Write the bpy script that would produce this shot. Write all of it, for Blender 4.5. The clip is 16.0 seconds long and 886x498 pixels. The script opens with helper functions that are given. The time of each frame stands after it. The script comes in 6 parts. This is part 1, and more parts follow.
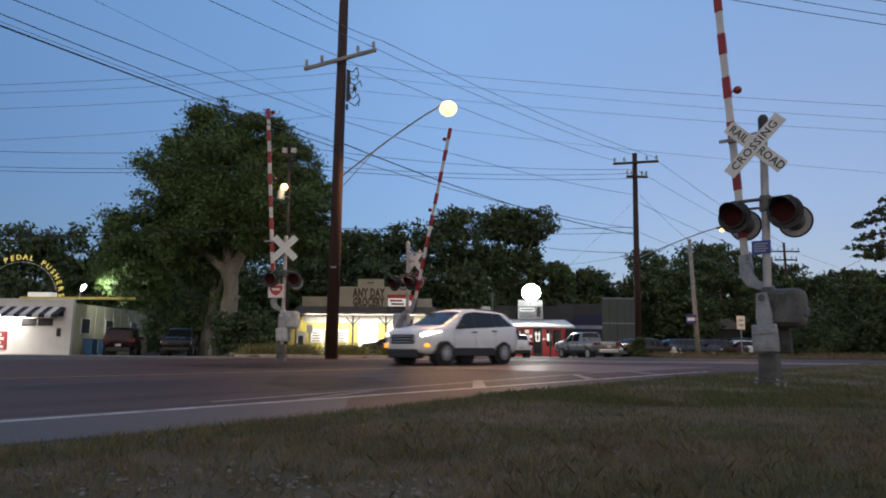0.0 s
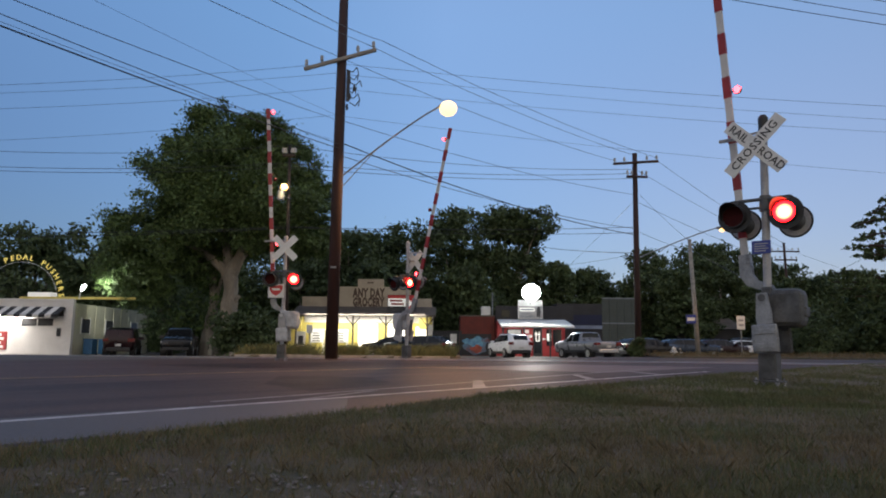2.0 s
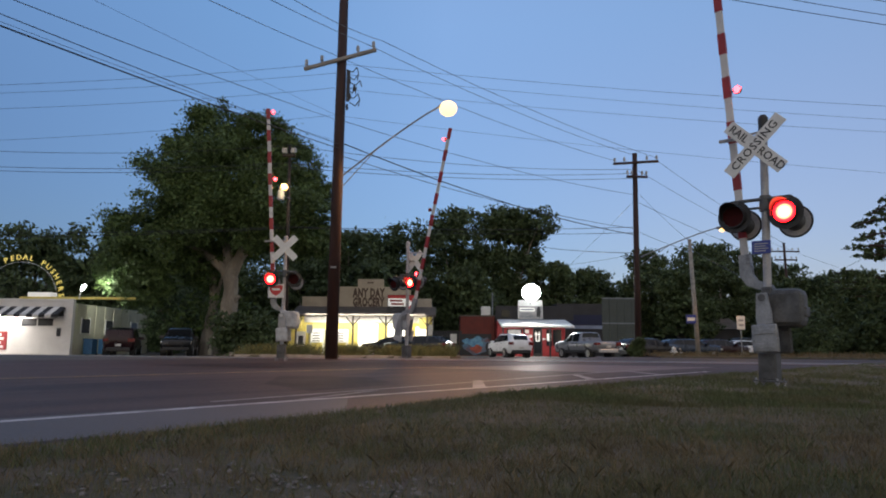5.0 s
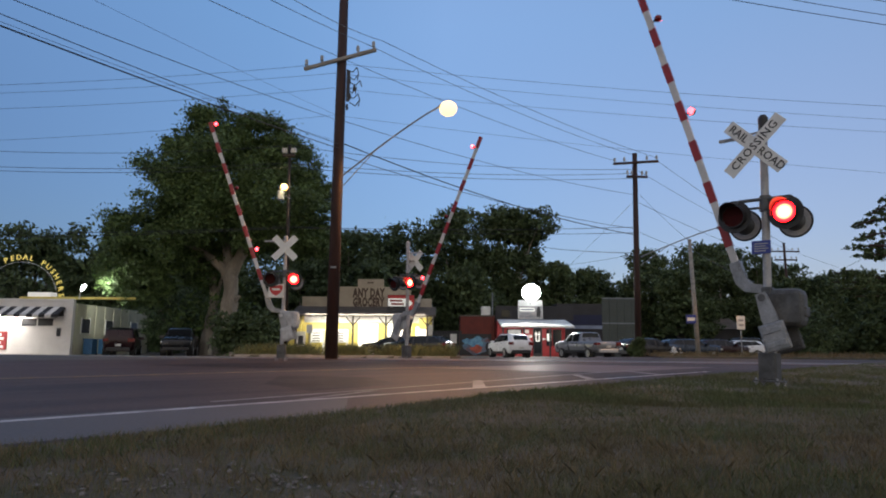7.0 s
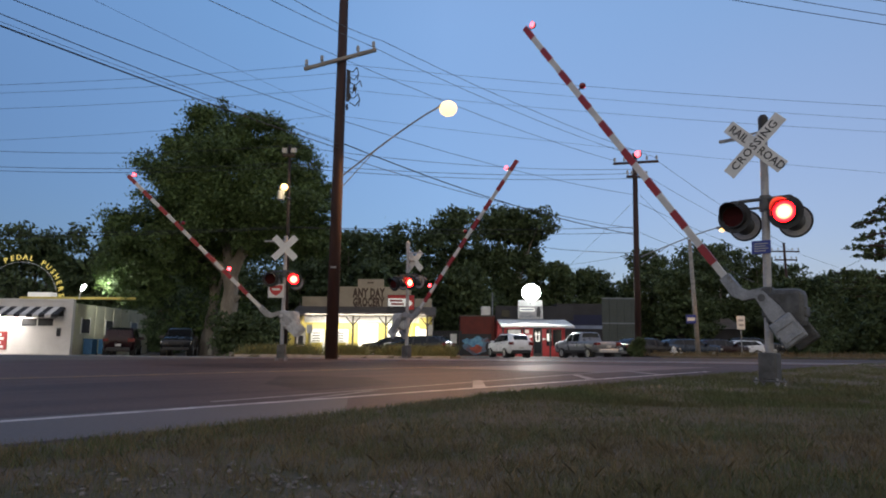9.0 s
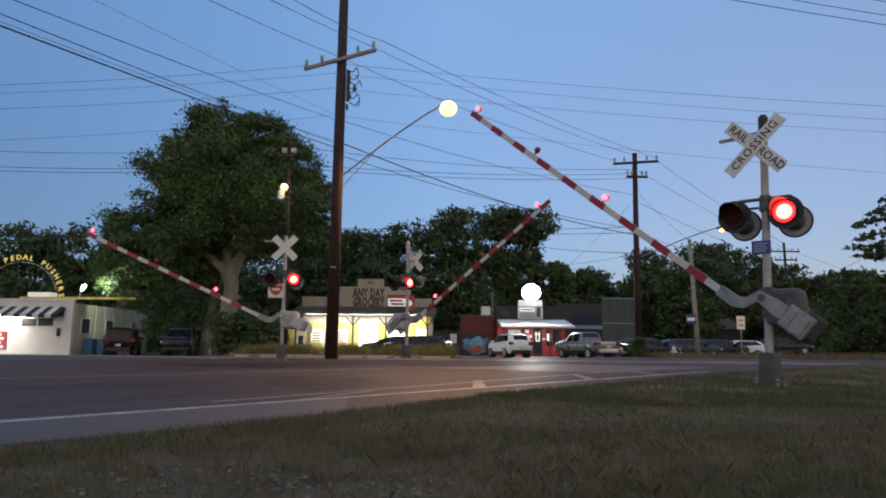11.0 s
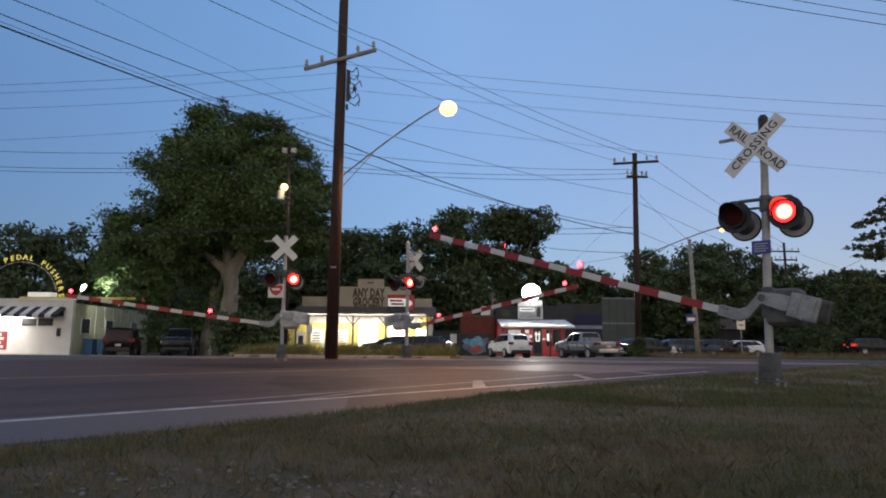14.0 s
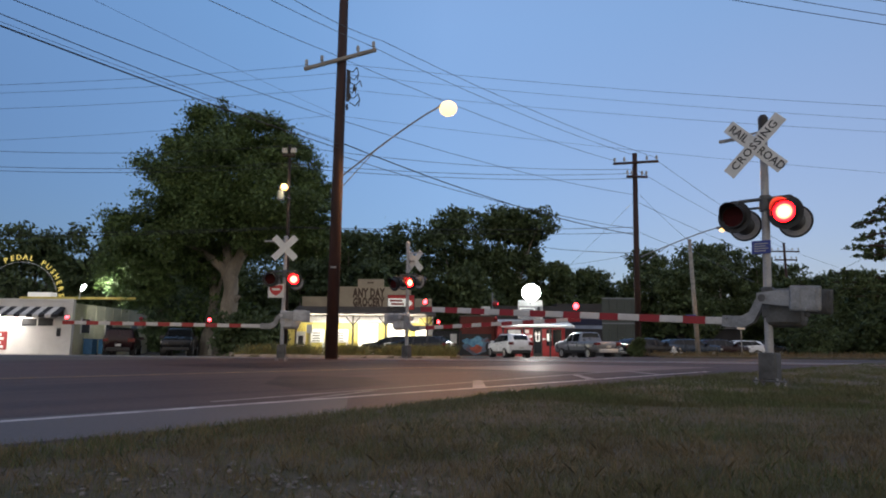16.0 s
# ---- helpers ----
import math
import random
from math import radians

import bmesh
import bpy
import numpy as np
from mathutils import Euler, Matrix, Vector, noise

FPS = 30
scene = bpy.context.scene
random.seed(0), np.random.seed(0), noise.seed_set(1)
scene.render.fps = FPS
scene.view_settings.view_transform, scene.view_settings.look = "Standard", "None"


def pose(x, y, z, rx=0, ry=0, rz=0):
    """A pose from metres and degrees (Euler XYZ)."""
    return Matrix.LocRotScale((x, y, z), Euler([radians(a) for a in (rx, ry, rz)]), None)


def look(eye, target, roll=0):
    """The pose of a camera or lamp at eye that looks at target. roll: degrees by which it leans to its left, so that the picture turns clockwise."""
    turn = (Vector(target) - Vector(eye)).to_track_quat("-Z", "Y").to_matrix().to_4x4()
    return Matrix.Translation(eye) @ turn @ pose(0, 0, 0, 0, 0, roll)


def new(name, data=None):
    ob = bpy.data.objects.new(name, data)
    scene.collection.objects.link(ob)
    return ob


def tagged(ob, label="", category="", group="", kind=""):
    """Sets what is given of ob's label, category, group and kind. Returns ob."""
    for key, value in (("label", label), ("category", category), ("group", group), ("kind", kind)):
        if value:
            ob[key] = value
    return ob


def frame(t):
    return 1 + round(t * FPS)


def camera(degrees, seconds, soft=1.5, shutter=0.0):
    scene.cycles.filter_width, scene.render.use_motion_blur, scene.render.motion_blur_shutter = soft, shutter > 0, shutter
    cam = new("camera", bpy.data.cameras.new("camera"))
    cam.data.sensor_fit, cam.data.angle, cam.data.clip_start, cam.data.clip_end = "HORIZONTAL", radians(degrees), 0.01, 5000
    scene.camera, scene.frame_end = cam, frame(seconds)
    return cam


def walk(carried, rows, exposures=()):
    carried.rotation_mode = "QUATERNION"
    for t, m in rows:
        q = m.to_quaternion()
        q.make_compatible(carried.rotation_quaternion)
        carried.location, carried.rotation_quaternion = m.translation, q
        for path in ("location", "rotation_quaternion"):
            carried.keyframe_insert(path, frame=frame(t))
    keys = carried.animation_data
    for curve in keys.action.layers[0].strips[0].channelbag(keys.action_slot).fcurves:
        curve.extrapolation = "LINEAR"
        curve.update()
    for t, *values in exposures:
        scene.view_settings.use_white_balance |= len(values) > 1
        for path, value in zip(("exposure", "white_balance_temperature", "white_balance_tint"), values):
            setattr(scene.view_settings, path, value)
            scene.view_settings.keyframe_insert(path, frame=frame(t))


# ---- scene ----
# A railway level crossing at dusk: road, three gates, shops and trees behind.

cam = camera(67.5, 16.0, soft=1.9, shutter=0.5)
EYE = Vector((0, 0, 0.55))
AIM = EYE + Vector((0, math.cos(radians(8.3)), math.sin(radians(8.3))))
walk(cam, [(0, look(EYE, AIM, 0.44)), (16, look(EYE, AIM, 0.44))], exposures=[(0, 0.0), (16, 0.0)])

# ---- sky and lamps ----
world = bpy.data.worlds.new("dusk_sky")
scene.world = world
world.use_nodes = True
wn, wl = world.node_tree.nodes, world.node_tree.links
sky = wn.new("ShaderNodeTexSky")
sky.sky_type = "NISHITA"
sky.sun_disc = False
sky.sun_elevation = radians(3.5)
sky.sun_rotation = radians(200)
sky.air_density, sky.dust_density, sky.ozone_density = 1.0, 0.4, 3.0
# clear dusk sky: deep blue overhead and to the west, lavender low in the east, warm afterglow behind the camera
coord, parts = wn.new("ShaderNodeTexCoord"), wn.new("ShaderNodeSeparateXYZ")
wl.new(coord.outputs["Generated"], parts.inputs[0])


def sky_ramp(stops):
    span, ramp = wn.new("ShaderNodeMapRange"), wn.new("ShaderNodeValToRGB")
    span.inputs[1].default_value, span.inputs[2].default_value = -0.6, 0.6
    wl.new(parts.outputs["X"], span.inputs[0])
    while len(ramp.color_ramp.elements) < len(stops):
        ramp.color_ramp.elements.new(0.5)
    for el, (p, c) in zip(ramp.color_ramp.elements, stops):
        el.position, el.color = p, (*c, 1)
    wl.new(span.outputs[0], ramp.inputs[0])
    return ramp


low_sky = sky_ramp(((0.0, (0.075, 0.10, 0.25)), (0.5, (0.19, 0.25, 0.47)), (0.85, (0.32, 0.29, 0.44)), (1.0, (0.31, 0.28, 0.43))))
top_sky = sky_ramp(((0.0, (0.12, 0.225, 0.455)), (0.3, (0.16, 0.29, 0.55)), (0.5, (0.225, 0.355, 0.63)), (1.0, (0.215, 0.305, 0.51))))
rise, blue = wn.new("ShaderNodeMapRange"), wn.new("ShaderNodeMix")
rise.inputs[1].default_value, rise.inputs[2].default_value = 0.05, 0.45
wl.new(parts.outputs["Z"], rise.inputs[0])
blue.data_type = "RGBA"
wl.new(rise.outputs[0], blue.inputs[0])
wl.new(low_sky.outputs[0], blue.inputs[6])
wl.new(top_sky.outputs[0], blue.inputs[7])
back = wn.new("ShaderNodeVectorMath")
back.operation = "DOT_PRODUCT"
back.inputs[1].default_value = (0.1, -1.0, 0.0)
wl.new(coord.outputs["Generated"], back.inputs[0])
glow_at = wn.new("ShaderNodeMapRange")
glow_at.interpolation_type = "SMOOTHSTEP"
glow_at.inputs[1].default_value, glow_at.inputs[2].default_value = -0.45, 0.9
wl.new(back.outputs["Value"], glow_at.inputs[0])
warm = wn.new("ShaderNodeMix")
warm.data_type = "RGBA"
warm.inputs[7].default_value = (0.70, 0.60, 0.52, 1)
wl.new(glow_at.outputs[0], warm.inputs[0])
wl.new(blue.outputs[2], warm.inputs[6])
whole = wn.new("ShaderNodeMix")
whole.data_type = "RGBA"
whole.inputs[0].default_value = 0.12
wl.new(warm.outputs[2], whole.inputs[6])
wl.new(sky.outputs[0], whole.inputs[7])
wl.new(whole.outputs[2], wn["Background"].inputs[0])
wn["Background"].inputs[1].default_value = 1.0


def lamp(name, kind, place, power, colour, size=0.2, target=None, cone=None):
    data = bpy.data.lights.new(name, kind)
    data.energy, data.color = power, colour
    if kind == "AREA":
        data.shape = "RECTANGLE"
        data.size, data.size_y = size
    elif kind == "SPOT":
        data.shadow_soft_size, data.spot_size, data.spot_blend = size, radians(cone), 0.6
    else:
        data.shadow_soft_size = size
    ob = new(name, data)
    ob.matrix_basis = look(place, target) if target else pose(*place)
    return ob


SODIUM, WHITE, TUBE = (1.0, 0.5, 0.17), (1.0, 0.97, 0.9), (1.0, 0.96, 0.82)
lamp("street_lamp_light", "SPOT", (0.35, 26.0, 9.95), 13500, SODIUM, 0.2, (0.6, 24.0, 0), 150)
lamp("distant_street_lamp_light", "SPOT", (17.1, 40.0, 7.6), 1500, SODIUM, 0.2, (17.3, 39.5, 0), 140)
lamp("yard_lamp_light", "POINT", (-7.34, 30.00, 8.13), 110, (1.0, 0.75, 0.4), 0.12)
lamp("flood_light", "SPOT", (7.07, 52.90, 4.76), 2200, WHITE, 0.4, (4.0, 33.0, 0), 150)
lamp("shop_canopy_light", "AREA", (-5.6, 48.6, 2.75), 1200, TUBE, (8.6, 1.2), (-5.6, 48.4, 0))
lamp("awning_light", "AREA", (7.2, 53.4, 2.25), 140, WHITE, (5.0, 1.0), (7.2, 53.3, 0))
lamp("wall_flood_light", "SPOT", (-22.4, 42.75, 4.15), 560, (0.95, 1.0, 0.9), 0.15, (-20.6, 45.0, 3.6), 165)
lamp("bike_shop_light", "AREA", (-28.0, 40.9, 2.3), 400, (1.0, 0.93, 0.85), (5.0, 0.7), (-28.2, 41.2, 0))

# ---- materials ----


def mat(name, colour, rough=0.6, metal=0.0, vary=0.25, scale=3.0, fine=40.0, bump=0.1, second=None, glow=None, strength=0.0,
        spec=0.5, island=0.0, stretch=(1, 1, 1), each=0.0, along=None):
    """Procedural surface: two scales of noise on colour and roughness, fine relief, per-piece variation."""
    m = bpy.data.materials.new(name)
    m.use_nodes = True
    nt = m.node_tree
    b = nt.nodes["Principled BSDF"]
    co = nt.nodes.new("ShaderNodeTexCoord")
    mp = nt.nodes.new("ShaderNodeMapping")
    mp.inputs["Scale"].default_value = stretch
    nt.links.new(co.outputs["Object"], mp.inputs["Vector"])
    big, small = nt.nodes.new("ShaderNodeTexNoise"), nt.nodes.new("ShaderNodeTexNoise")
    big.inputs["Scale"].default_value, small.inputs["Scale"].default_value = scale, fine
    big.inputs["Detail"].default_value = 5
    small.inputs["Detail"].default_value = 3
    if along is not None:
        mp.vector_type = "TEXTURE"
        mp.inputs["Rotation"].default_value = (0, 0, radians(along))
    nt.links.new(mp.outputs[0], big.inputs["Vector"])
    nt.links.new(co.outputs["Object"] if along is not None else mp.outputs[0], small.inputs["Vector"])
    ramp = nt.nodes.new("ShaderNodeValToRGB")
    c2 = second or tuple(v * (1 - vary) for v in colour)
    ramp.color_ramp.elements[0].position, ramp.color_ramp.elements[1].position = 0.35, 0.65
    ramp.color_ramp.elements[0].color = (*c2, 1)
    ramp.color_ramp.elements[1].color = (*colour, 1)
    nt.links.new(big.outputs[0], ramp.inputs[0])
    mix = nt.nodes.new("ShaderNodeMix")
    mix.data_type, mix.blend_type = "RGBA", "MULTIPLY"
    mix.inputs[0].default_value = min(1.0, vary + 0.15)
    gr = nt.nodes.new("ShaderNodeValToRGB")
    gr.color_ramp.elements[0].position, gr.color_ramp.elements[1].position = 0.3, 0.7
    gr.color_ramp.elements[0].color = (0.55, 0.55, 0.55, 1)
    nt.links.new(small.outputs[0], gr.inputs[0])
    nt.links.new(ramp.outputs[0], mix.inputs[6])
    nt.links.new(gr.outputs[0], mix.inputs[7])
    last = mix.outputs[2]
    if island or each:
        rnd = nt.nodes.new("ShaderNodeNewGeometry" if island else "ShaderNodeObjectInfo")
        hs = nt.nodes.new("ShaderNodeHueSaturation")
        ma = nt.nodes.new("ShaderNodeMapRange")
        k = island or each
        ma.inputs[3].default_value, ma.inputs[4].default_value = 1 - k, 1 + k
        nt.links.new(rnd.outputs["Random Per Island" if island else "Random"], ma.inputs[0])
        nt.links.new(ma.outputs[0], hs.inputs["Value"])
        nt.links.new(last, hs.inputs["Color"])
        last = hs.outputs[0]
    nt.links.new(last, b.inputs["Base Color"])
    rr = nt.nodes.new("ShaderNodeMapRange")
    rr.inputs[3].default_value, rr.inputs[4].default_value = max(0.02, rough - 0.12), min(1, rough + 0.12)
    nt.links.new(big.outputs[0], rr.inputs[0])
    nt.links.new(rr.outputs[0], b.inputs["Roughness"])
    b.inputs["Metallic"].default_value = metal
    b.inputs["Specular IOR Level"].default_value = spec
    if bump:
        bp = nt.nodes.new("ShaderNodeBump")
        bp.inputs["Strength"].default_value, bp.inputs["Distance"].default_value = bump, 0.02
        nt.links.new(small.outputs[0], bp.inputs["Height"])
        nt.links.new(bp.outputs[0], b.inputs["Normal"])
    if glow:
        b.inputs["Emission Color"].default_value = (*glow, 1)
        b.inputs["Emission Strength"].default_value = strength
    return m


def glass(name, tint=(0.02, 0.025, 0.03), rough=0.05):
    m = bpy.data.materials.new(name)
    m.use_nodes = True
    b = m.node_tree.nodes["Principled BSDF"]
    b.inputs["Base Color"].default_value = (*tint, 1)
    b.inputs["Roughness"].default_value = rough
    b.inputs["Specular IOR Level"].default_value = 0.35
    return m


def lens_glow(name, core, rim, strength):
    """A lit lamp lens: hot in the middle, coloured towards the rim."""
    m = bpy.data.materials.new(name)
    m.use_nodes = True
    nt = m.node_tree
    b = nt.nodes["Principled BSDF"]
    b.inputs["Base Color"].default_value = (*rim, 1)
    co = nt.nodes.new("ShaderNodeTexCoord")
    le = nt.nodes.new("ShaderNodeVectorMath")
    le.operation = "LENGTH"
    nt.links.new(co.outputs["Object"], le.inputs[0])
    rp = nt.nodes.new("ShaderNodeValToRGB")
    rp.color_ramp.elements[0].position, rp.color_ramp.elements[1].position = 0.045, 0.135
    rp.color_ramp.elements[0].color, rp.color_ramp.elements[1].color = (*core, 1), (*rim, 1)
    nt.links.new(le.outputs["Value"], rp.inputs[0])
    nt.links.new(rp.outputs[0], b.inputs["Emission Color"])
    b.inputs["Emission Strength"].default_value = strength
    return m


M = {
    "asphalt": mat("worn_asphalt", (0.096, 0.071, 0.068), 0.64, 0, 0.5, 1.0, 22, 0.6, second=(0.032, 0.024, 0.025), spec=0.12, stretch=(9, 0.8, 1), along=47),
    "patch": mat("dark_asphalt_patch", (0.014, 0.011, 0.012), 0.62, 0, 0.35, 1.2, 24, 0.4, spec=0.14),
    "concrete_panel": mat("crossing_panel_concrete", (0.1, 0.056, 0.042), 0.5, 0, 0.35, 1.0, 40, 0.2, each=0.25, spec=0.22),
    "shoulder": mat("pale_shoulder_asphalt", (0.085, 0.079, 0.08), 0.7, 0, 0.3, 0.7, 24, 0.25),
    "lot": mat("gravel_lot", (0.105, 0.095, 0.085), 0.85, 0, 0.35, 0.5, 30, 0.4),
    "lawn": mat("dry_lawn_soil", (0.1, 0.078, 0.056), 0.95, 0, 0.5, 2.2, 38, 1.0, second=(0.05, 0.054, 0.026)),
    "ground": mat("distant_ground", (0.09, 0.085, 0.055), 0.95, 0, 0.4, 0.1, 4, 0.2),
    "white_line": mat("worn_white_line_paint", (0.52, 0.5, 0.49), 0.6, 0, 0.5, 3, 30, 0.1, second=(0.17, 0.16, 0.16)),
    "faint_line": mat("faded_white_line_paint", (0.3, 0.28, 0.28), 0.65, 0, 0.5, 3, 30, 0.1, second=(0.12, 0.11, 0.11)),
    "yellow_line": mat("worn_yellow_line_paint", (0.5, 0.33, 0.08), 0.6, 0, 0.35, 5, 60, 0.1, second=(0.22, 0.16, 0.07)),
    "grass": mat("grass_blades", (0.09, 0.122, 0.044), 0.8, 0, 0.3, 0.7, 8, 0, second=(0.13, 0.118, 0.052), island=0.3),
    "dry_grass": mat("dry_grass_blades", (0.22, 0.17, 0.085), 0.85, 0, 0.3, 1.5, 8, 0, second=(0.15, 0.115, 0.06), island=0.3),
    "tall_grass": mat("tall_weeds", (0.12, 0.15, 0.065), 0.8, 0, 0.3, 0.8, 8, 0, second=(0.15, 0.155, 0.06), island=0.4),
    "pebble": mat("pale_pebbles", (0.2, 0.18, 0.165), 0.8, 0, 0.3, 6, 50, 0.2, island=0.35),
    "leaf_oak": mat("oak_leaves", (0.105, 0.16, 0.05), 0.6, 0, 0.3, 0.5, 6, 0, spec=0.3, second=(0.072, 0.115, 0.036), island=0.45),
    "leaf_dark": mat("dark_tree_leaves", (0.084, 0.12, 0.05), 0.65, 0, 0.3, 0.4, 6, 0, spec=0.3, second=(0.056, 0.083, 0.034), island=0.45),
    "bark": mat("rough_bark", (0.3, 0.265, 0.22), 0.9, 0, 0.4, 2, 14, 0.8, stretch=(1, 1, 0.3)),
    "pole_wood": mat("creosoted_pole_wood", (0.048, 0.02, 0.016), 0.75, 0, 0.4, 2, 30, 0.4, stretch=(3, 3, 0.25)),
    "dark_pole": mat("blackened_pole_wood", (0.02, 0.012, 0.01), 0.8, 0, 0.4, 2, 30, 0.4, stretch=(3, 3, 0.25)),
    "pale_wood": mat("grey_weathered_wood", (0.34, 0.32, 0.29), 0.8, 0, 0.3, 2, 30, 0.3, stretch=(0.3, 3, 3)),
    "galvanised": mat("galvanised_steel", (0.33, 0.34, 0.36), 0.5, 0.5, 0.35, 5, 40, 0.12),
    "silver_paint": mat("weathered_aluminium_paint", (0.42, 0.42, 0.43), 0.55, 0.25, 0.25, 5, 40, 0.08),
    "grey_case": mat("dull_grey_case_paint", (0.125, 0.13, 0.135), 0.6, 0.2, 0.45, 5, 30, 0.2, second=(0.06, 0.06, 0.06)),
    "pale_case": mat("pale_grey_case_paint", (0.52, 0.54, 0.57), 0.5, 0.1, 0.3, 5, 30, 0.1, second=(0.34, 0.35, 0.37)),
    "concrete": mat("rough_concrete", (0.36, 0.34, 0.31), 0.85, 0, 0.3, 3, 30, 0.4),
    "black": mat("matt_black_paint", (0.018, 0.018, 0.02), 0.5, 0, 0.3, 6, 40, 0.05),
    "lens_off": mat("unlit_red_lens", (0.05, 0.006, 0.006), 0.6, 0, 0.3, 10, 60, 0.1, spec=0.1),
    "lens_on": lens_glow("lit_red_lens", (1.0, 0.36, 0.17), (1.0, 0.005, 0.009), 11),
    "small_on": mat("lit_red_arm_lamp", (0.6, 0.05, 0.04), 0.2, 0, 0.1, 8, 40, 0, glow=(1.0, 0.03, 0.04), strength=18),
    "small_off": mat("unlit_red_arm_lamp", (0.22, 0.015, 0.015), 0.2, 0, 0.2, 8, 40, 0),
    "sign_white": mat("reflective_white_sign", (0.72, 0.72, 0.7), 0.45, 0, 0.12, 4, 30, 0.02),
    "sign_black": mat("black_sign_paint", (0.02, 0.02, 0.022), 0.5, 0, 0.1, 4, 30, 0),
    "arm_white": mat("white_arm_paint", (0.6, 0.59, 0.58), 0.45, 0, 0.15, 4, 30, 0.02),
    "arm_red": mat("red_arm_sheeting", (0.31, 0.009, 0.016), 0.4, 0, 0.2, 4, 30, 0.02),
    "sign_red": mat("red_sign_sheeting", (0.55, 0.03, 0.035), 0.45, 0, 0.15, 4, 30, 0.02),
    "sign_blue": mat("blue_sign_sheeting", (0.03, 0.05, 0.28), 0.4, 0, 0.15, 4, 30, 0.02),
    "wire": mat("black_cable", (0.02, 0.02, 0.022), 0.6, 0, 0.1, 4, 20, 0),
    "porcelain": mat("grey_insulator", (0.42, 0.42, 0.42), 0.3, 0, 0.2, 5, 20, 0),
    "cream_wall": mat("cream_board_wall", (0.45, 0.4, 0.32), 0.8, 0, 0.2, 1.2, 20, 0.15),
    "yellow_wall": mat("yellow_painted_wall", (0.75, 0.62, 0.16), 0.7, 0, 0.2, 1.2, 20, 0.1),
    "brown_letters": mat("brown_painted_letters", (0.09, 0.06, 0.045), 0.7, 0, 0.2, 3, 30, 0),
    "shingle": mat("brown_canopy_roofing", (0.14, 0.12, 0.105), 0.85, 0, 0.35, 1.5, 14, 0.5),
    "white_wall": mat("white_block_wall", (0.74, 0.72, 0.7), 0.75, 0, 0.15, 1.0, 18, 0.15),
    "pale_wall": mat("pale_yellow_siding", (0.6, 0.57, 0.42), 0.75, 0, 0.2, 1.0, 18, 0.15),
    "grey_wall": mat("grey_metal_siding", (0.22, 0.25, 0.29), 0.6, 0.2, 0.2, 1.0, 18, 0.15, stretch=(6, 1, 1)),
    "red_wall": mat("red_painted_wall", (0.3, 0.02, 0.024), 0.65, 0, 0.2, 1.0, 18, 0.1),
    "brick_red": mat("red_brown_wall", (0.17, 0.036, 0.026), 0.8, 0, 0.3, 1.5, 24, 0.3),
    "dark_wall": mat("dark_wall_paint", (0.05, 0.05, 0.055), 0.8, 0, 0.3, 1.0, 18, 0.15),
    "awning_black": mat("black_awning_cloth", (0.025, 0.025, 0.03), 0.8, 0, 0.2, 4, 40, 0.05),
    "awning_white": mat("white_awning_cloth", (0.75, 0.74, 0.72), 0.8, 0, 0.15, 4, 40, 0.05),
    "white_metal": mat("white_metal_roof", (0.75, 0.76, 0.75), 0.45, 0.1, 0.15, 2, 30, 0.04),
    "tube": mat("fluorescent_tube", (0.9, 0.9, 0.85), 0.4, 0, 0.05, 4, 20, 0, glow=(1.0, 0.97, 0.86), strength=14),
    "shop_window": mat("lit_shop_interior", (0.8, 0.78, 0.7), 0.6, 0, 0.3, 1.6, 9, 0, glow=(1.0, 0.95, 0.8), strength=2.2, second=(0.55, 0.52, 0.45)),
    "sodium_glow": mat("glowing_sodium_lens", (1.0, 0.8, 0.5), 0.3, 0, 0.05, 4, 20, 0, glow=(1.0, 0.6, 0.22), strength=2.9),
    "flood_glow": mat("glowing_flood_lens", (1, 1, 1), 0.3, 0, 0.05, 4, 20, 0, glow=(0.95, 1.0, 0.97), strength=14),
    "yellow_sign": mat("glowing_yellow_letters", (0.85, 0.7, 0.15), 0.5, 0, 0.05, 4, 20, 0, glow=(1.0, 0.82, 0.2), strength=0.4),
    # faint glow for lit signs; also added to unlit papers and roof unit
    "faint_glow_white": mat("faintly_glowing_white", (0.8, 0.8, 0.78), 0.5, 0, 0.1, 4, 20, 0, glow=(1.0, 0.97, 0.9), strength=0.35),
    "tyre": mat("tyre_rubber", (0.02, 0.02, 0.021), 0.85, 0, 0.2, 8, 60, 0.1),
    "rim": mat("alloy_rim", (0.55, 0.56, 0.58), 0.35, 0.8, 0.1, 8, 40, 0),
    "trim": mat("black_plastic_trim", (0.025, 0.025, 0.027), 0.55, 0, 0.2, 8, 60, 0.05),
    "white_car": mat("white_car_paint", (0.84, 0.85, 0.88), 0.25, 0, 0.05, 2, 30, 0),
    "silver_car": mat("silver_beige_car_paint", (0.27, 0.28, 0.3), 0.3, 0.5, 0.08, 2, 30, 0),
    "maroon_car": mat("maroon_car_paint", (0.022, 0.005, 0.008), 0.3, 0.2, 0.1, 2, 30, 0),
    "black_car": mat("black_car_paint", (0.02, 0.021, 0.024), 0.25, 0.1, 0.1, 2, 30, 0),
    "blue_car": mat("dark_blue_car_paint", (0.03, 0.045, 0.075), 0.25, 0.2, 0.1, 2, 30, 0),
    "car_glass": glass("tinted_car_glass", (0.012, 0.014, 0.017), 0.08),
    "head_on": mat("lit_headlamp", (1, 1, 1), 0.2, 0, 0.02, 4, 20, 0, glow=(1.0, 0.95, 0.85), strength=7),
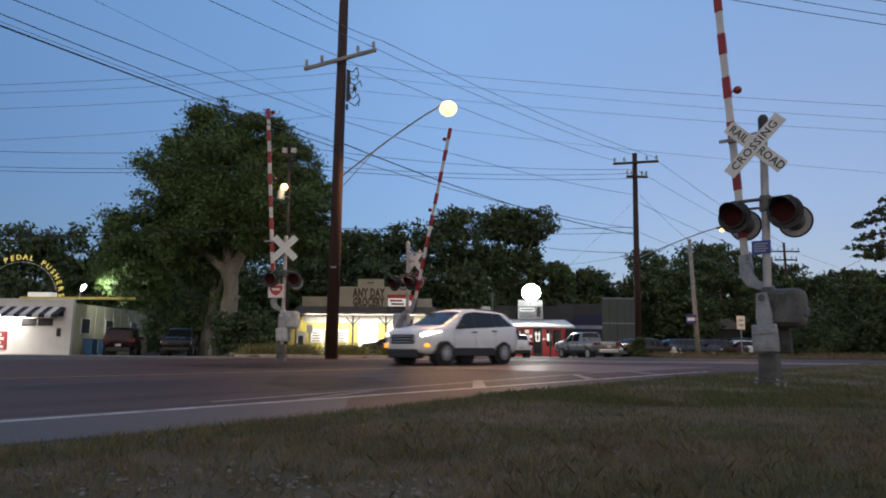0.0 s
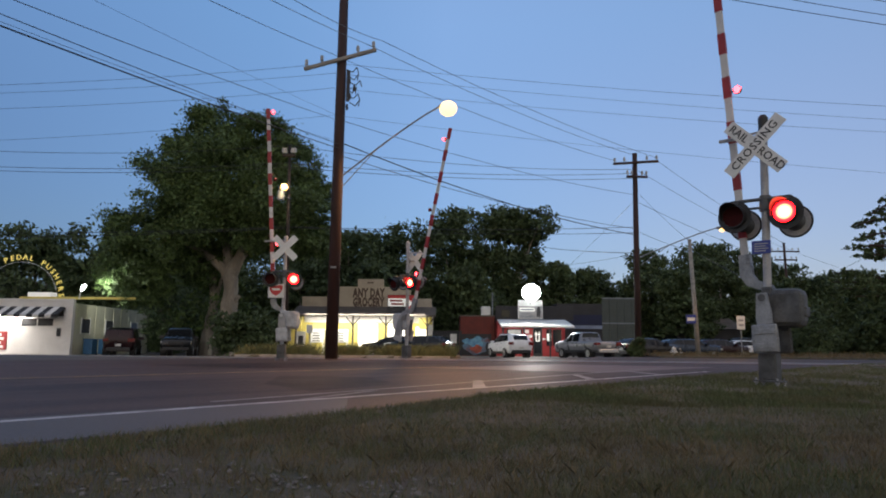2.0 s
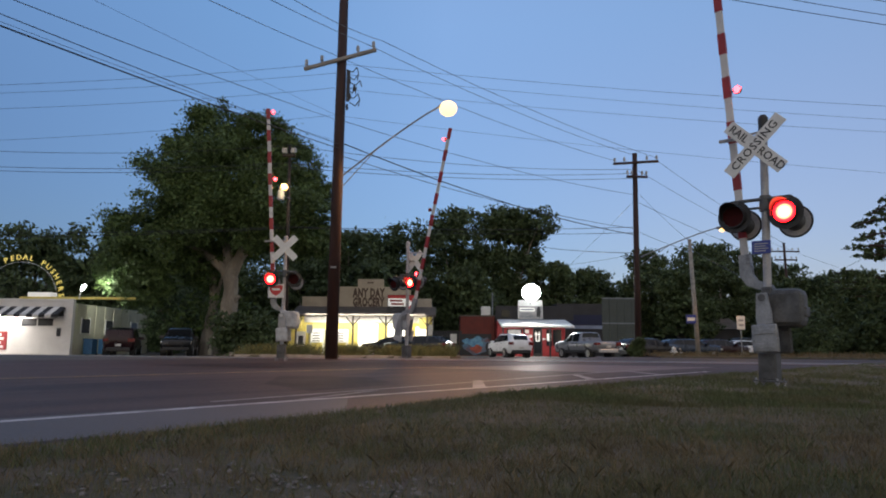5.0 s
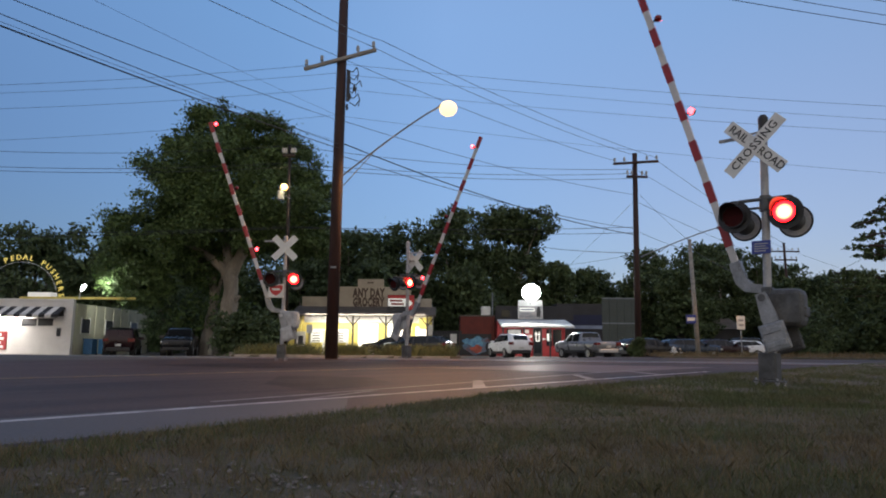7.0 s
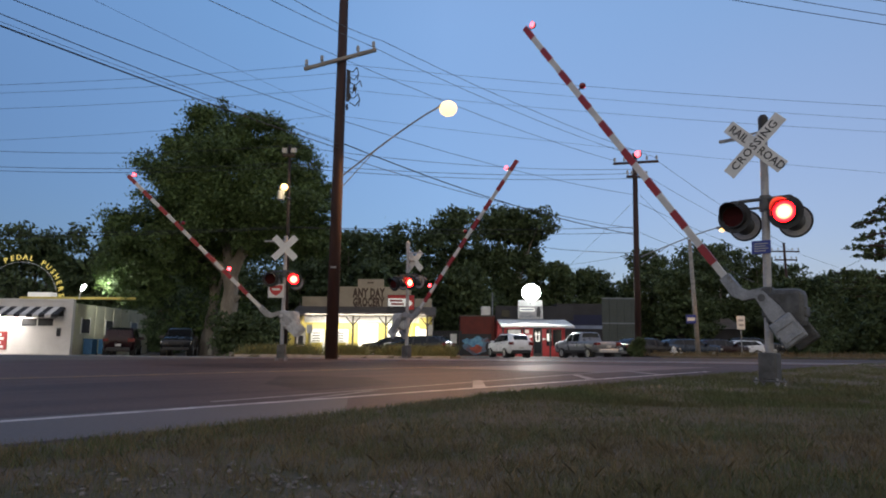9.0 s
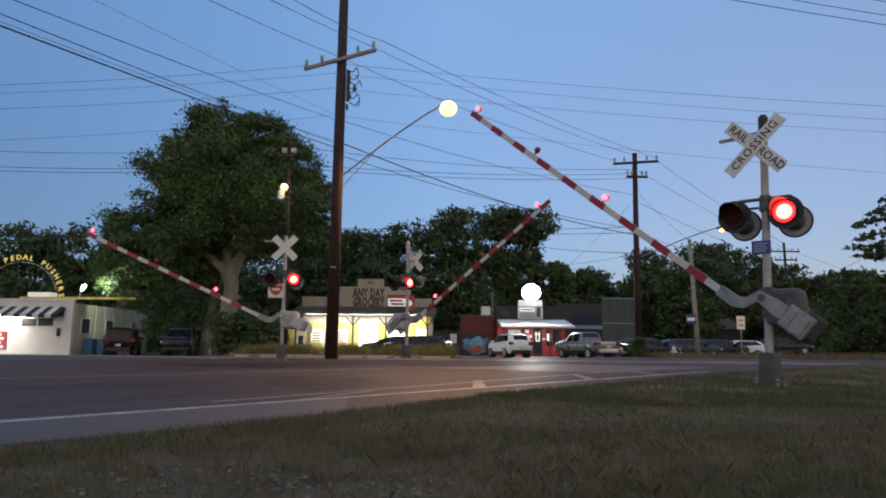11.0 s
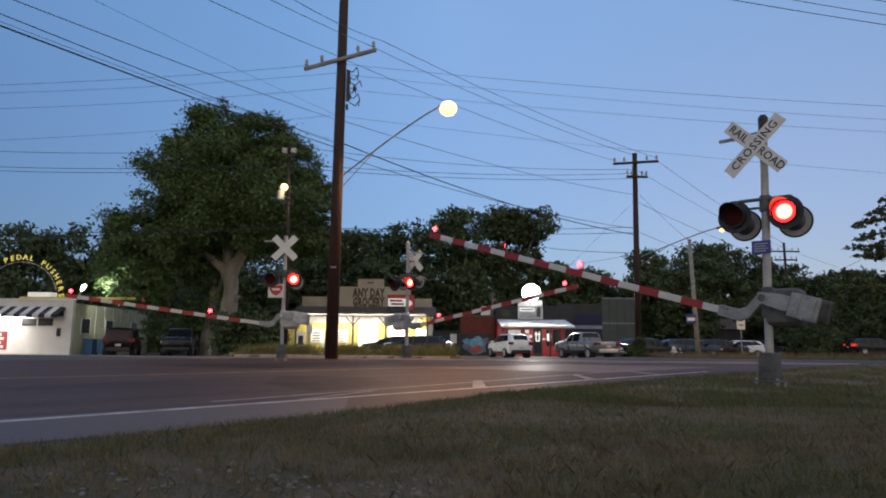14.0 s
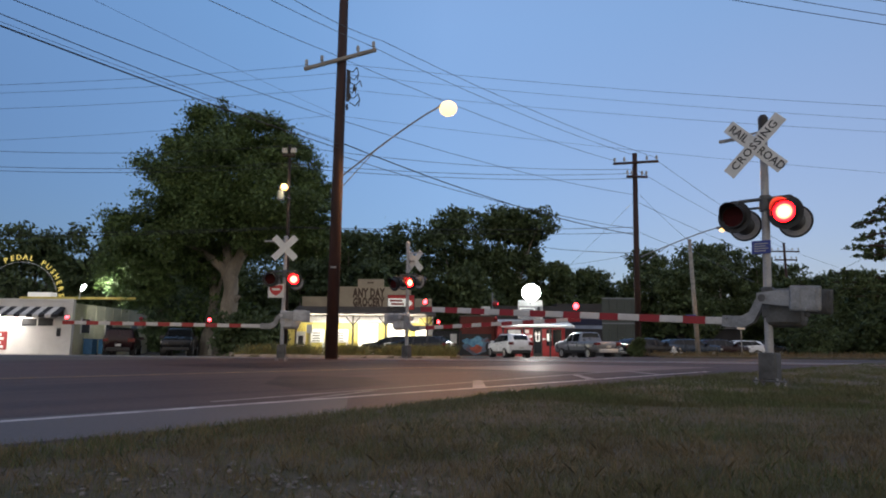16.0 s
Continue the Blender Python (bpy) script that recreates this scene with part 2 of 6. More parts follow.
    "amber_on": mat("lit_amber_lamp", (1, 0.5, 0.05), 0.2, 0, 0.02, 4, 20, 0, glow=(1.0, 0.36, 0.02), strength=2),
    "head_off": mat("clear_headlamp", (0.5, 0.5, 0.5), 0.15, 0.3, 0.1, 4, 20, 0),
    "tail_off": mat("red_tail_lamp", (0.14, 0.008, 0.01), 0.2, 0, 0.1, 4, 20, 0),
    "tail_on": mat("lit_tail_lamp", (0.9, 0.05, 0.03), 0.2, 0, 0.02, 4, 20, 0, glow=(1.0, 0.06, 0.03), strength=5),
    "tail_dim": mat("glowing_brake_lamp", (0.6, 0.05, 0.03), 0.2, 0, 0.02, 4, 20, 0, glow=(1.0, 0.04, 0.02), strength=0.7),
    "plate": mat("pale_number_plate", (0.6, 0.6, 0.58), 0.5, 0, 0.1, 4, 20, 0),
    "white_bin": mat("blue_plastic_bin", (0.05, 0.16, 0.32), 0.5, 0, 0.2, 4, 20, 0.05),
    "mural": mat("blue_mural_paint", (0.1, 0.3, 0.45), 0.7, 0, 0.4, 1.6, 5, 0.05, second=(0.22, 0.06, 0.05)),
    "billboard": mat("green_grey_panel", (0.07, 0.085, 0.08), 0.7, 0, 0.2, 0.8, 10, 0.1),
    "navy": mat("navy_wall_paint", (0.02, 0.028, 0.08), 0.7, 0, 0.3, 1.0, 18, 0.1),
    "pale_blue": mat("pale_blue_lit_edge", (0.3, 0.36, 0.5), 0.7, 0, 0.2, 1.0, 18, 0.1),
    "mural_sky": mat("light_blue_mural_paint", (0.2, 0.45, 0.62), 0.7, 0, 0.4, 3, 12, 0.05, second=(0.08, 0.2, 0.4)),
    "mural_red": mat("red_mural_paint", (0.5, 0.12, 0.08), 0.7, 0, 0.4, 3, 12, 0.05),
    "hydrant": mat("white_hydrant_paint", (0.7, 0.69, 0.66), 0.5, 0, 0.15, 6, 30, 0.05),
}

# ---- mesh helpers ----


def part(name, bm, material, parent=None, label="", smooth=False):
    """Links a bmesh as one mesh object, under a thing or a part."""
    me = bpy.data.meshes.new(name)
    bm.normal_update()
    bm.to_mesh(me)
    bm.free()
    me.materials.append(M[material])
    if smooth:
        me.polygons.foreach_set("use_smooth", [True] * len(me.polygons))
    ob = new(name, me)
    ob.parent = parent
    if label:
        tagged(ob, label)
    return ob


def raw(name, verts, faces, material, parent=None, smooth=False):
    me = bpy.data.meshes.new(name)
    me.from_pydata(verts, [], faces)
    me.materials.append(M[material])
    ob = new(name, me)
    ob.parent = parent
    return ob


def box(bm, x0, x1, y0, y1, z0, z1, m=None, bevel=0.0):
    g = bmesh.ops.create_cube(bm, size=1)["verts"]
    for v in g:
        v.co = Vector(((x0 + x1) / 2 + v.co.x * (x1 - x0), (y0 + y1) / 2 + v.co.y * (y1 - y0), (z0 + z1) / 2 + v.co.z * (z1 - z0)))
    if bevel:
        es = {e for v in g for e in v.link_edges}
        r = bmesh.ops.bevel(bm, geom=list(es), offset=bevel, segments=2, affect="EDGES", profile=0.5)
        g = list({v for f in r["faces"] for v in f.verts} | {v for v in g if v.is_valid})
    if m is not None:
        bmesh.ops.transform(bm, matrix=m, verts=g)
    return g


def boxm(*a, **k):
    bm = bmesh.new()
    box(bm, *a, **k)
    return bm


def rod(bm, a, b, r0, r1=None, seg=12):
    a, b = Vector(a), Vector(b)
    w = b - a
    m = Matrix.Translation((a + b) / 2) @ w.to_track_quat("Z", "Y").to_matrix().to_4x4()
    return bmesh.ops.create_cone(bm, cap_ends=True, segments=seg, radius1=r0, radius2=r0 if r1 is None else r1, depth=w.length, matrix=m)["verts"]


def rodm(*a, **k):
    bm = bmesh.new()
    rod(bm, *a, **k)
    return bm


def prism(bm, outline, h, m=None):
    """Extrudes a closed outline in x and y up to the height h."""
    vs = [bm.verts.new((x, y, 0)) for x, y in outline]
    f = bm.faces.new(vs)
    if f.normal.z < 0:
        f.normal_flip()
    r = bmesh.ops.extrude_face_region(bm, geom=[f])
    up = [v for v in r["geom"] if isinstance(v, bmesh.types.BMVert)]
    for v in up:
        v.co.z += h
    bmesh.ops.recalc_face_normals(bm, faces=bm.faces[:])
    if m is not None:
        bmesh.ops.transform(bm, matrix=m, verts=vs + up)
    return vs + up


def prismm(outline, h, m=None):
    bm = bmesh.new()
    prism(bm, outline, h, m)
    return bm


def pipe(bm, pts, r, seg=8):
    for a, b in zip(pts, pts[1:]):
        rod(bm, a, b, r, seg=seg)
    for p in pts[1:-1]:
        bmesh.ops.create_icosphere(bm, subdivisions=1, radius=r * 1.02, matrix=Matrix.Translation(p))


def thing(name, m, label, category, group="", kind=""):
    ob = new(name)
    ob.matrix_basis = m
    return tagged(ob, label, category, group, kind)


def text(name, body, size, material, parent, m, depth=0.006, bold=0.0, space=1.0):
    cu = bpy.data.curves.new(name, "FONT")
    cu.body, cu.size, cu.extrude, cu.align_x, cu.align_y = body, size, depth, "CENTER", "CENTER"
    cu.resolution_u = 2
    cu.offset, cu.space_character = bold * size, space
    tmp = bpy.data.objects.new(name, cu)
    me = bpy.data.meshes.new_from_object(tmp)
    bpy.data.objects.remove(tmp)
    me.materials.clear()
    me.materials.append(M[material])
    ob = new(name, me)
    ob.parent = parent
    ob.matrix_basis = m
    return ob


# ---- the road's own axes: u along it, v towards the near verge ----
RO = Vector((0.36, 20.77, 0))
RD = Vector((math.cos(radians(47)), math.sin(radians(47)), 0))
RN = Vector((RD.y, -RD.x, 0))


def uv(u, v, z=0.0):
    return RO + RD * u + RN * v + Vector((0, 0, z))


def sheet(name, corners, material, z, label, category, thick=0.1):
    """A slab with the given corners in u and v."""
    bm = bmesh.new()
    pts = [uv(u, v) for u, v in corners]
    prism(bm, [(p.x, p.y) for p in pts], thick, Matrix.Translation((0, 0, z - thick)))
    return tagged(part(name, bm, material), label, category, kind="structure")


# ---- ground and road ----
bm = bmesh.new()
bmesh.ops.create_grid(bm, x_segments=40, y_segments=40, size=1500)
g = part("ground", bm, "ground")
g.location.z = -0.3
tagged(g, "flat dry ground reaching to the horizon", "ground", kind="structure")
sheet("road", [(-60, 10.15), (-14, 10.15), (-9, 9.35), (-2, 8.7), (30, 8.5), (120, 8.5), (120, -4.5), (14, -4.5), (5, -9.0), (-12, -10.5), (-26, -10.5), (-60, -4.5)],
      "asphalt", 0.0, "worn grey asphalt road with faded markings", "road")


def lot_z(y):
    return -0.01 - 0.24 * max(0.0, min(1.0, (y - 31) / 12))


bm = bmesh.new()
rows = []
for y in (20, 31, 33, 35, 37, 39, 41, 43, 60, 95):
    rows.append([bm.verts.new((x, y, lot_z(y) - (0.05 if y < 25 else 0))) for x in (-90, -50, -25, -10, 5, 15, 30, 60, 110)])
for a, b in zip(rows, rows[1:]):
    for k in range(8):
        bm.faces.new((a[k], a[k + 1], b[k + 1], b[k]))
bmesh.ops.recalc_face_normals(bm, faces=bm.faces[:])
tagged(part("parking_lot", bm, "lot"), "gravelly grey parking lot before the shops", "parking lot", kind="structure")

# ---- road markings ----


def stripe(name, u0, u1, v0, v1, material, label, z=0.005, drift=0.0):
    bm = bmesh.new()
    n = max(2, int(abs(u1 - u0) / 1.5))
    rows = []
    for i in range(n + 1):
        u = u0 + (u1 - u0) * i / n
        w = 0.006 * noise.noise((u * 1.7, v0 * 3, 0)) + drift * (u - u0)
        rows.append([bm.verts.new(uv(u, v0 + w, z)), bm.verts.new(uv(u, v1 + w, z))])
    for a, b in zip(rows, rows[1:]):
        bm.faces.new((a[0], b[0], b[1], a[1]))
    return tagged(part(name, bm, material), label, "road marking", kind="structure")


stripe("edge_line", -18, 0.2, 8.54, 8.67, "white_line", "worn white edge line painted on the road", drift=-0.047)
stripe("buffer_line", -12.2, 1.6, 7.84, 7.93, "faint_line", "faint white buffer line painted on the road", drift=-0.147)
stripe("centre_line", -30, -2, 1.95, 2.06, "yellow_line", "faded yellow centre line painted on the road")
for uu, va, vb in ((-11.5, 8.2, 7.72), (-8.62, 8.1, 6.95), (-5.4, 7.9, 6.75), (-2.6, 7.8, 6.4)):
    bm = bmesh.new()
    vs = [bm.verts.new(uv(a, b, 0.006)) for a, b in ((uu, va), (uu + 0.28, va), (uu + 1.58, vb), (uu + 1.36, vb))]
    bm.faces.new(vs)
    tagged(part("buffer_bar", bm, "faint_line"), "slanted worn white bar across the painted buffer", "road marking", kind="structure")

# darker patches, the crossing's panels and the rails
for k, (u0, u1, v0, v1, mt, lb) in enumerate(((-26, -12, 9.65, 8.2, "shoulder", "paler asphalt shoulder beyond the edge line"),
        (-24, -16, 3.4, 6.6, "patch", "dark asphalt patch with straight edges"), (-3.5, 2.5, 2.3, 6.6, "concrete_panel", "brown patch of the crossing"), (-8, -1, -3.6, 0.4, "patch", "dark asphalt patch with straight edges"))):
    bm = bmesh.new()
    bm.faces.new([bm.verts.new(uv(a, b, 0.003 + 0.0004 * k)) for a, b in ((u0, v0), (u0 + 1.2, v1), (u1 + 1.2, v1), (u1, v0))])
    tagged(part("asphalt_patch", bm, mt), lb, "road surface", kind="structure")
bm = bmesh.new()
bm.faces.new([bm.verts.new(uv(a, b, 0.0031)) for a, b in ((-10.2, 5.6), (-10.6, 7.25), (-8.8, 6.9), (-7.8, 5.0), (-8.6, 3.6))])
tagged(part("asphalt_patch", bm, "patch"), "dark asphalt patch with straight edges", "road surface", kind="structure")
cr = np.random.default_rng(21)
for k in range(9):
    u, v = -24 + 34 * cr.random(), -3 + 10.5 * cr.random()
    along = cr.random() < 0.5
    bm = bmesh.new()
    prev = None
    for i in range(14):
        w = 0.005 + 0.008 * cr.random()
        if along:
            u, v = u + 0.35, v + 0.05 * cr.normal()
            pr = [bm.verts.new(uv(u, v - w, 0.008)), bm.verts.new(uv(u, v + w, 0.008))]
        else:
            u, v = u + 0.06 * cr.normal(), v + 0.28
            if v > 7.8:
                break
            pr = [bm.verts.new(uv(u - w * 2, v, 0.008)), bm.verts.new(uv(u + w * 2, v, 0.008))]
        if prev:
            bm.faces.new((prev[0], prev[1], pr[1], pr[0]))
        prev = pr
    if prev and len(bm.faces):
        tagged(part("sealed_crack", bm, "wire"), "dark tar-sealed crack in the road", "road crack", kind="structure")
TA, TB = Vector((-30, 31.5, 0)), Vector((40, 19.5, 0))
TD = (TB - TA).normalized()
TN = Vector((TD.y, -TD.x, 0))
TM = Matrix.Translation((TA + TB) / 2) @ Matrix.Rotation(math.atan2(TD.y, TD.x), 4, "Z")
track = thing("railway_track", TM, "steel rails set in weathered crossing panels", "railway track", kind="structure")
for off in (-0.75, 0.75):
    bm = bmesh.new()
    box(bm, -35, 35, off - 0.035, off + 0.035, 0.0, 0.022, bevel=0.006)
    part("rail", bm, "galvanised", track)
pm = None
for i in range(-6, 7):
    for off in (-1.28, 0.0, 1.28):
        if pm is None:
            ob = part("crossing_panel", boxm(-0.99, 0.99, -0.48, 0.48, -0.05, 0.012, bevel=0.01), "concrete_panel", track)
            pm = ob.data
        else:
            ob = new("crossing_panel", pm)
            ob.parent = track
        ob.location = (i * 2.0, off, 0)

# ---- crossing signals with gates ----
LEFT_PHASE, RIGHT_PHASE, STEADY = "left", "right", "steady"
PERIOD = 0.967


def lit_spans(phase, late=0.0):
    """When a lamp of this phase is lit, in seconds."""
    if phase == STEADY:
        return [(1.87, 99)]
    out = [(1.87, 2.47 + late)] if phase == RIGHT_PHASE else []
    for k in range(15):
        a = 2.47 + late + PERIOD * k
        out.append((a, a + 0.58) if phase == LEFT_PHASE else (a + 0.55, a + PERIOD))
    return out


def flash(ob, centre, phase, front=True, late=0.0):
    """Turns a two-sided lens: its lit side comes round while the lamp is on."""
    base = 0 if front else 180
    rows, turn = [(0, base)], base
    for a, b in lit_spans(phase, late):
        for t in (a, b):
            if t > 15.85:
                continue
            a0 = t - 0.05
            half = round(t * 2) / 2
            if a0 < half < a0 + 0.1:
                a0 = half - 0.1 if t <= half else half
            for k in range(4):
                rows.append((a0 + k / 30, turn + 60 * k))
            turn += 180
    rows.append((16, turn))
    walk(ob, [(t, pose(*centre, 0, 0, r)) for t, r in rows])


FLASHERS, GATES = [], []


def two_sided(name, bm, dark, lit, parent, centre, is_lit):
    ob = part(name, bm, dark, parent, smooth=False)
    ob.data.materials.append(M[lit])
    for p in ob.data.polygons:
        if is_lit(p):
            p.material_index = 1
    ob.location = centre
    return ob


def signal_light(parent, x, y, z, rz, phase, late=0.0):
    """One flasher: round black background, deep hood, back can, red lens."""
    sl = part("signal_light", rodm((0, 0.02, 0), (0, 0.035, 0), 0.275, 0.275, seg=32), "black", parent)
    sl.matrix_basis = pose(x, y, z, 0, 0, rz)
    part("back_plate", rodm((0, 0.035, 0), (0, 0.04, 0), 0.245, 0.245, seg=28), "silver_paint", sl, "pale back of the round background")
    part("lamp_can", rodm((0, 0.03, 0), (0, 0.2, 0), 0.165, 0.11, seg=20), "grey_case", sl, "pale grey back of the lamp")
    bm = bmesh.new()
    n = 20
    ring = []
    for i in range(n + 1):
        a = math.radians(-20 + 220 * i / n)
        dep = 0.1 + 0.2 * max(0, math.sin(a))
        ring.append([bm.verts.new((r * math.cos(a), yy, r * math.sin(a))) for r, yy in ((0.188, 0.02), (0.19, -dep), (0.197, -dep), (0.197, 0.02))])
    for a, b in zip(ring, ring[1:]):
        for j in range(3):
            bm.faces.new((a[j], b[j], b[j + 1], a[j + 1]))
    part("hood", bm, "black", sl)
    bm = bmesh.new()
    rim = [[bm.verts.new((r * math.cos(a), yy, r * math.sin(a))) for r, yy in ((0.174, 0.02), (0.174, -0.04), (0.19, -0.04), (0.19, 0.02))] for a in [k * math.tau / 32 for k in range(32)]]
    for a, b in zip(rim, rim[1:] + rim[:1]):
        for j in range(3):
            bm.faces.new((a[j], b[j], b[j + 1], a[j + 1]))
    part("lens_ring", bm, "black", sl)
    bm = bmesh.new()
    rod(bm, (0, -0.012, 0), (0, 0.012, 0), 0.172, 0.172, seg=28)
    le = two_sided("lens", bm, "lens_off", "lens_on", sl, (0, -0.0, 0), lambda p: p.center.y > 0.005)
    le.location = (0, -0.02, 0)
    FLASHERS.append((le, (0, -0.02, 0), phase, True, late))
    return sl


def crossbuck(parent, x, y, z, letters, side, size=1.0):
    for lean, words, yy in ((45, ("RAIL", "ROAD"), 0.0), (-45, ("CROSSING",), -0.022)):
        bm = bmesh.new()
        box(bm, -0.61 * size, 0.61 * size, -0.006, 0.006, -0.115, 0.115, bevel=0.004)
        bl = part("crossbuck_blade", bm, "sign_white", parent, "white reflective blade with black capitals" if letters else "plain white blade")
        bl.matrix_basis = pose(x, y + yy * side, z, 0, lean, 0)
        if not letters:
            continue
        if len(words) == 2:
            spots = ((words[0], -0.36), (words[1], 0.36))
        else:
            spots = ((words[0], 0.0),)
        for w, sx in spots:
            text("lettering", w, 0.19, "sign_black", bl, pose(sx, -0.008, 0, 90, 0, 0), 0.002, 0.012, 1.12 if len(w) == 8 else 1.0)


def signal_post(base, phi, pivot, off, length, keys, label, letters=False, seen_front=True, case="grey_case", height=4.5, light_z=2.79, buck_z=3.97, dark_bell=False, reach=0.09, lamps=(0.14, 2.36, 4.5), late=0.0, band=0.813, lean=0.0, buck=1.0):
    """A mast with crossbuck, flashers and a gate; its arm lies along local -x, traffic comes from local -y."""
    s = thing("crossing_signal", pose(*base) @ Matrix.Rotation(radians(lean), 4, "Y") @ pose(0, 0, 0, 0, 0, phi - 180), label, "crossing signal", "gate signals of the crossing")
    bm = bmesh.new()
    box(bm, -0.22, 0.22, -0.22, 0.22, -0.25, 0.0, bevel=0.02)
    part("foundation", bm, "concrete", s)
    for dx, dy in ((-0.16, -0.16), (0.16, -0.16), (0.16, 0.16), (-0.16, 0.16)):
        bm = bmesh.new()
        rod(bm, (dx, dy, 0.0), (dx, dy, 0.15), 0.018, seg=8)
        rod(bm, (dx, dy, 0.06), (dx, dy, 0.1), 0.035, seg=6)
        part("anchor_bolt", bm, "galvanised", s)
    part("base_plate", boxm(-0.2, 0.2, -0.2, 0.2, 0.09, 0.115, bevel=0.006), "grey_case", s)
    part("junction_base", boxm(-0.14, 0.14, -0.13, 0.13, 0.11, 0.55, bevel=0.025), "grey_case", s)
    part("mast", rodm((0, 0, 0.5), (0, 0, height - 0.22), 0.064, 0.062, seg=20), "silver_paint", s)
    bm = bmesh.new()
    rod(bm, (0, 0, height - 0.26), (0, 0, height - 0.18), 0.075, 0.075, seg=16)
    rod(bm, (0, 0, height - 0.18), (0, 0, height - 0.02), 0.075, 0.08, seg=16)
    rod(bm, (0, 0, height - 0.02), (0, 0, height + 0.03), 0.08, 0.05, seg=16)
    part("bell", bm, "black" if dark_bell else "silver_paint", s)
    crossbuck(s, -reach, -0.15, buck_z, letters, 1, buck)
    bm = bmesh.new()
    pipe(bm, [(0, 0, buck_z), (-reach, -0.1, buck_z), (-reach, -0.135, buck_z)], 0.025)
    rod(bm, (0.0, 0.05, buck_z + 0.3), (-0.72, 0.1, buck_z + 0.27), 0.022)
    box(bm, -0.78, -0.3, 0.08, 0.13, buck_z + 0.24, buck_z + 0.29)
    part("crossbuck_bracket", bm, "silver_paint", s)
    bm = bmesh.new()
    z = light_z + 0.28
    pipe(bm, [(-0.42, -0.05, z - 0.03), (-0.4, -0.05, z), (0.4, -0.05, z), (0.42, -0.05, z - 0.03)], 0.03)
    pipe(bm, [(-0.42, 0.05, z - 0.12), (0.42, 0.05, z - 0.12)], 0.022)
    rod(bm, (0, 0, z - 0.2), (0, 0, z + 0.06), 0.09, seg=16)
    for sx in (-0.4, 0.4):
        rod(bm, (sx, -0.2, z - 0.06), (sx, 0.34, z - 0.09), 0.028)
        rod(bm, (sx, -0.05, z), (sx, -0.05, z - 0.1), 0.04)
    part("light_crossarm", bm, "grey_case", s)
    for sx in (-0.4, 0.4):
        for fy, rz in ((-0.2, 0), (0.34, 180)):
            ph = LEFT_PHASE if (sx < 0) == seen_front else RIGHT_PHASE
            signal_light(s, sx - 0.04, fy, light_z - (0.07 if rz else 0), rz, ph, late)
    # gate machine
    pz = pivot
    bm = bmesh.new()
    box(bm, -0.05, 0.54, -0.1, 0.28, pz - 0.45, pz + 0.17, bevel=0.11)
    box(bm, 0.0, 0.5, -0.115, -0.1, pz - 0.38, pz + 0.08, bevel=0.006)
    box(bm, 0.46, 0.57, 0.0, 0.2, pz - 0.28, pz - 0.12, bevel=0.02)
    rod(bm, (0.0, -0.3, pz), (0.0, 0.42, pz), 0.06, seg=16)
    box(bm, -0.08, 0.09, -0.09, 0.11, pz - 0.3, pz + 0.2, bevel=0.03)
    if case == "pale_case":
        box(bm, 0.02, 0.4, -0.14, 0.32, pz - 0.4, pz + 0.17, bevel=0.05)
    part("gate_machine", bm, case, s)
    arm = part("gate_arm", boxm(-length, -0.66, -0.025, 0.025, -off - 0.063, -off + 0.063, bevel=0.01), "arm_white", s, "red and white striped gate arm")
    arm.location = (0, 0.24, pz)
    proto = None
    a = length
    while a > 1.1:
        if proto is None:
            proto = boxm(-0.205, 0.205, -0.029, 0.029, -0.067, 0.067)
            st = part("red_band", proto, "arm_red", arm)
            proto = st.data
        else:
            st = new("red_band", proto)
            st.parent = arm
        st.location = (-a + 0.2, 0, -off)
        a -= band
    bm = bmesh.new()
    curve = [(0.1, 0.09), (-0.1, 0.1), (-0.26, 0.02), (-0.36, -off + 0.17), (-0.48, -off + 0.1), (-0.8, -off + 0.09),
             (-0.8, -off - 0.09), (-0.45, -off - 0.1), (-0.28, -off - 0.0), (-0.16, -0.11), (0.0, -0.12), (0.1, -0.09)]
    prism(bm, curve, 0.03, pose(0, -0.03, 0, 90, 0, 0))
    prism(bm, curve, 0.03, pose(0, 0.06, 0, 90, 0, 0))
    box(bm, -0.82, -0.62, -0.05, 0.05, -off - 0.095, -off + 0.095, bevel=0.01)
    for bx in (-0.75, -0.68):
        rod(bm, (bx, -0.09, -off + 0.04), (bx, 0.09, -off + 0.04), 0.018, seg=6)
    part("arm_bracket", bm, "galvanised", arm)
    for yy, tone in ((-0.5, "pale_case" if case == "pale_case" else "galvanised"), (0.12, case)):
        bm = bmesh.new()
        prism(bm, [(-0.08, 0.08), (0.26, 0.13), (0.66, 0.12), (0.68, -0.1), (0.32, -0.12), (-0.08, -0.08)], 0.03, pose(0, yy, 0, 90, 0, 0))
        part("counterweight_arm", bm, "galvanised", arm)
        bm = bmesh.new()
        box(bm, 0.42, 0.87, yy - 0.08, yy - 0.035, -0.2, 0.2, bevel=0.03)
        box(bm, 0.5, 0.58, yy - 0.095, yy - 0.08, -0.15, 0.15, bevel=0.006)
        box(bm, 0.72, 0.8, yy - 0.095, yy - 0.08, -0.15, 0.15, bevel=0.006)
        for bz in (-0.17, 0.17):
            rod(bm, (0.66, yy - 0.11, bz), (0.66, yy, bz), 0.025, seg=6)
        part("counterweight", bm, tone, arm)
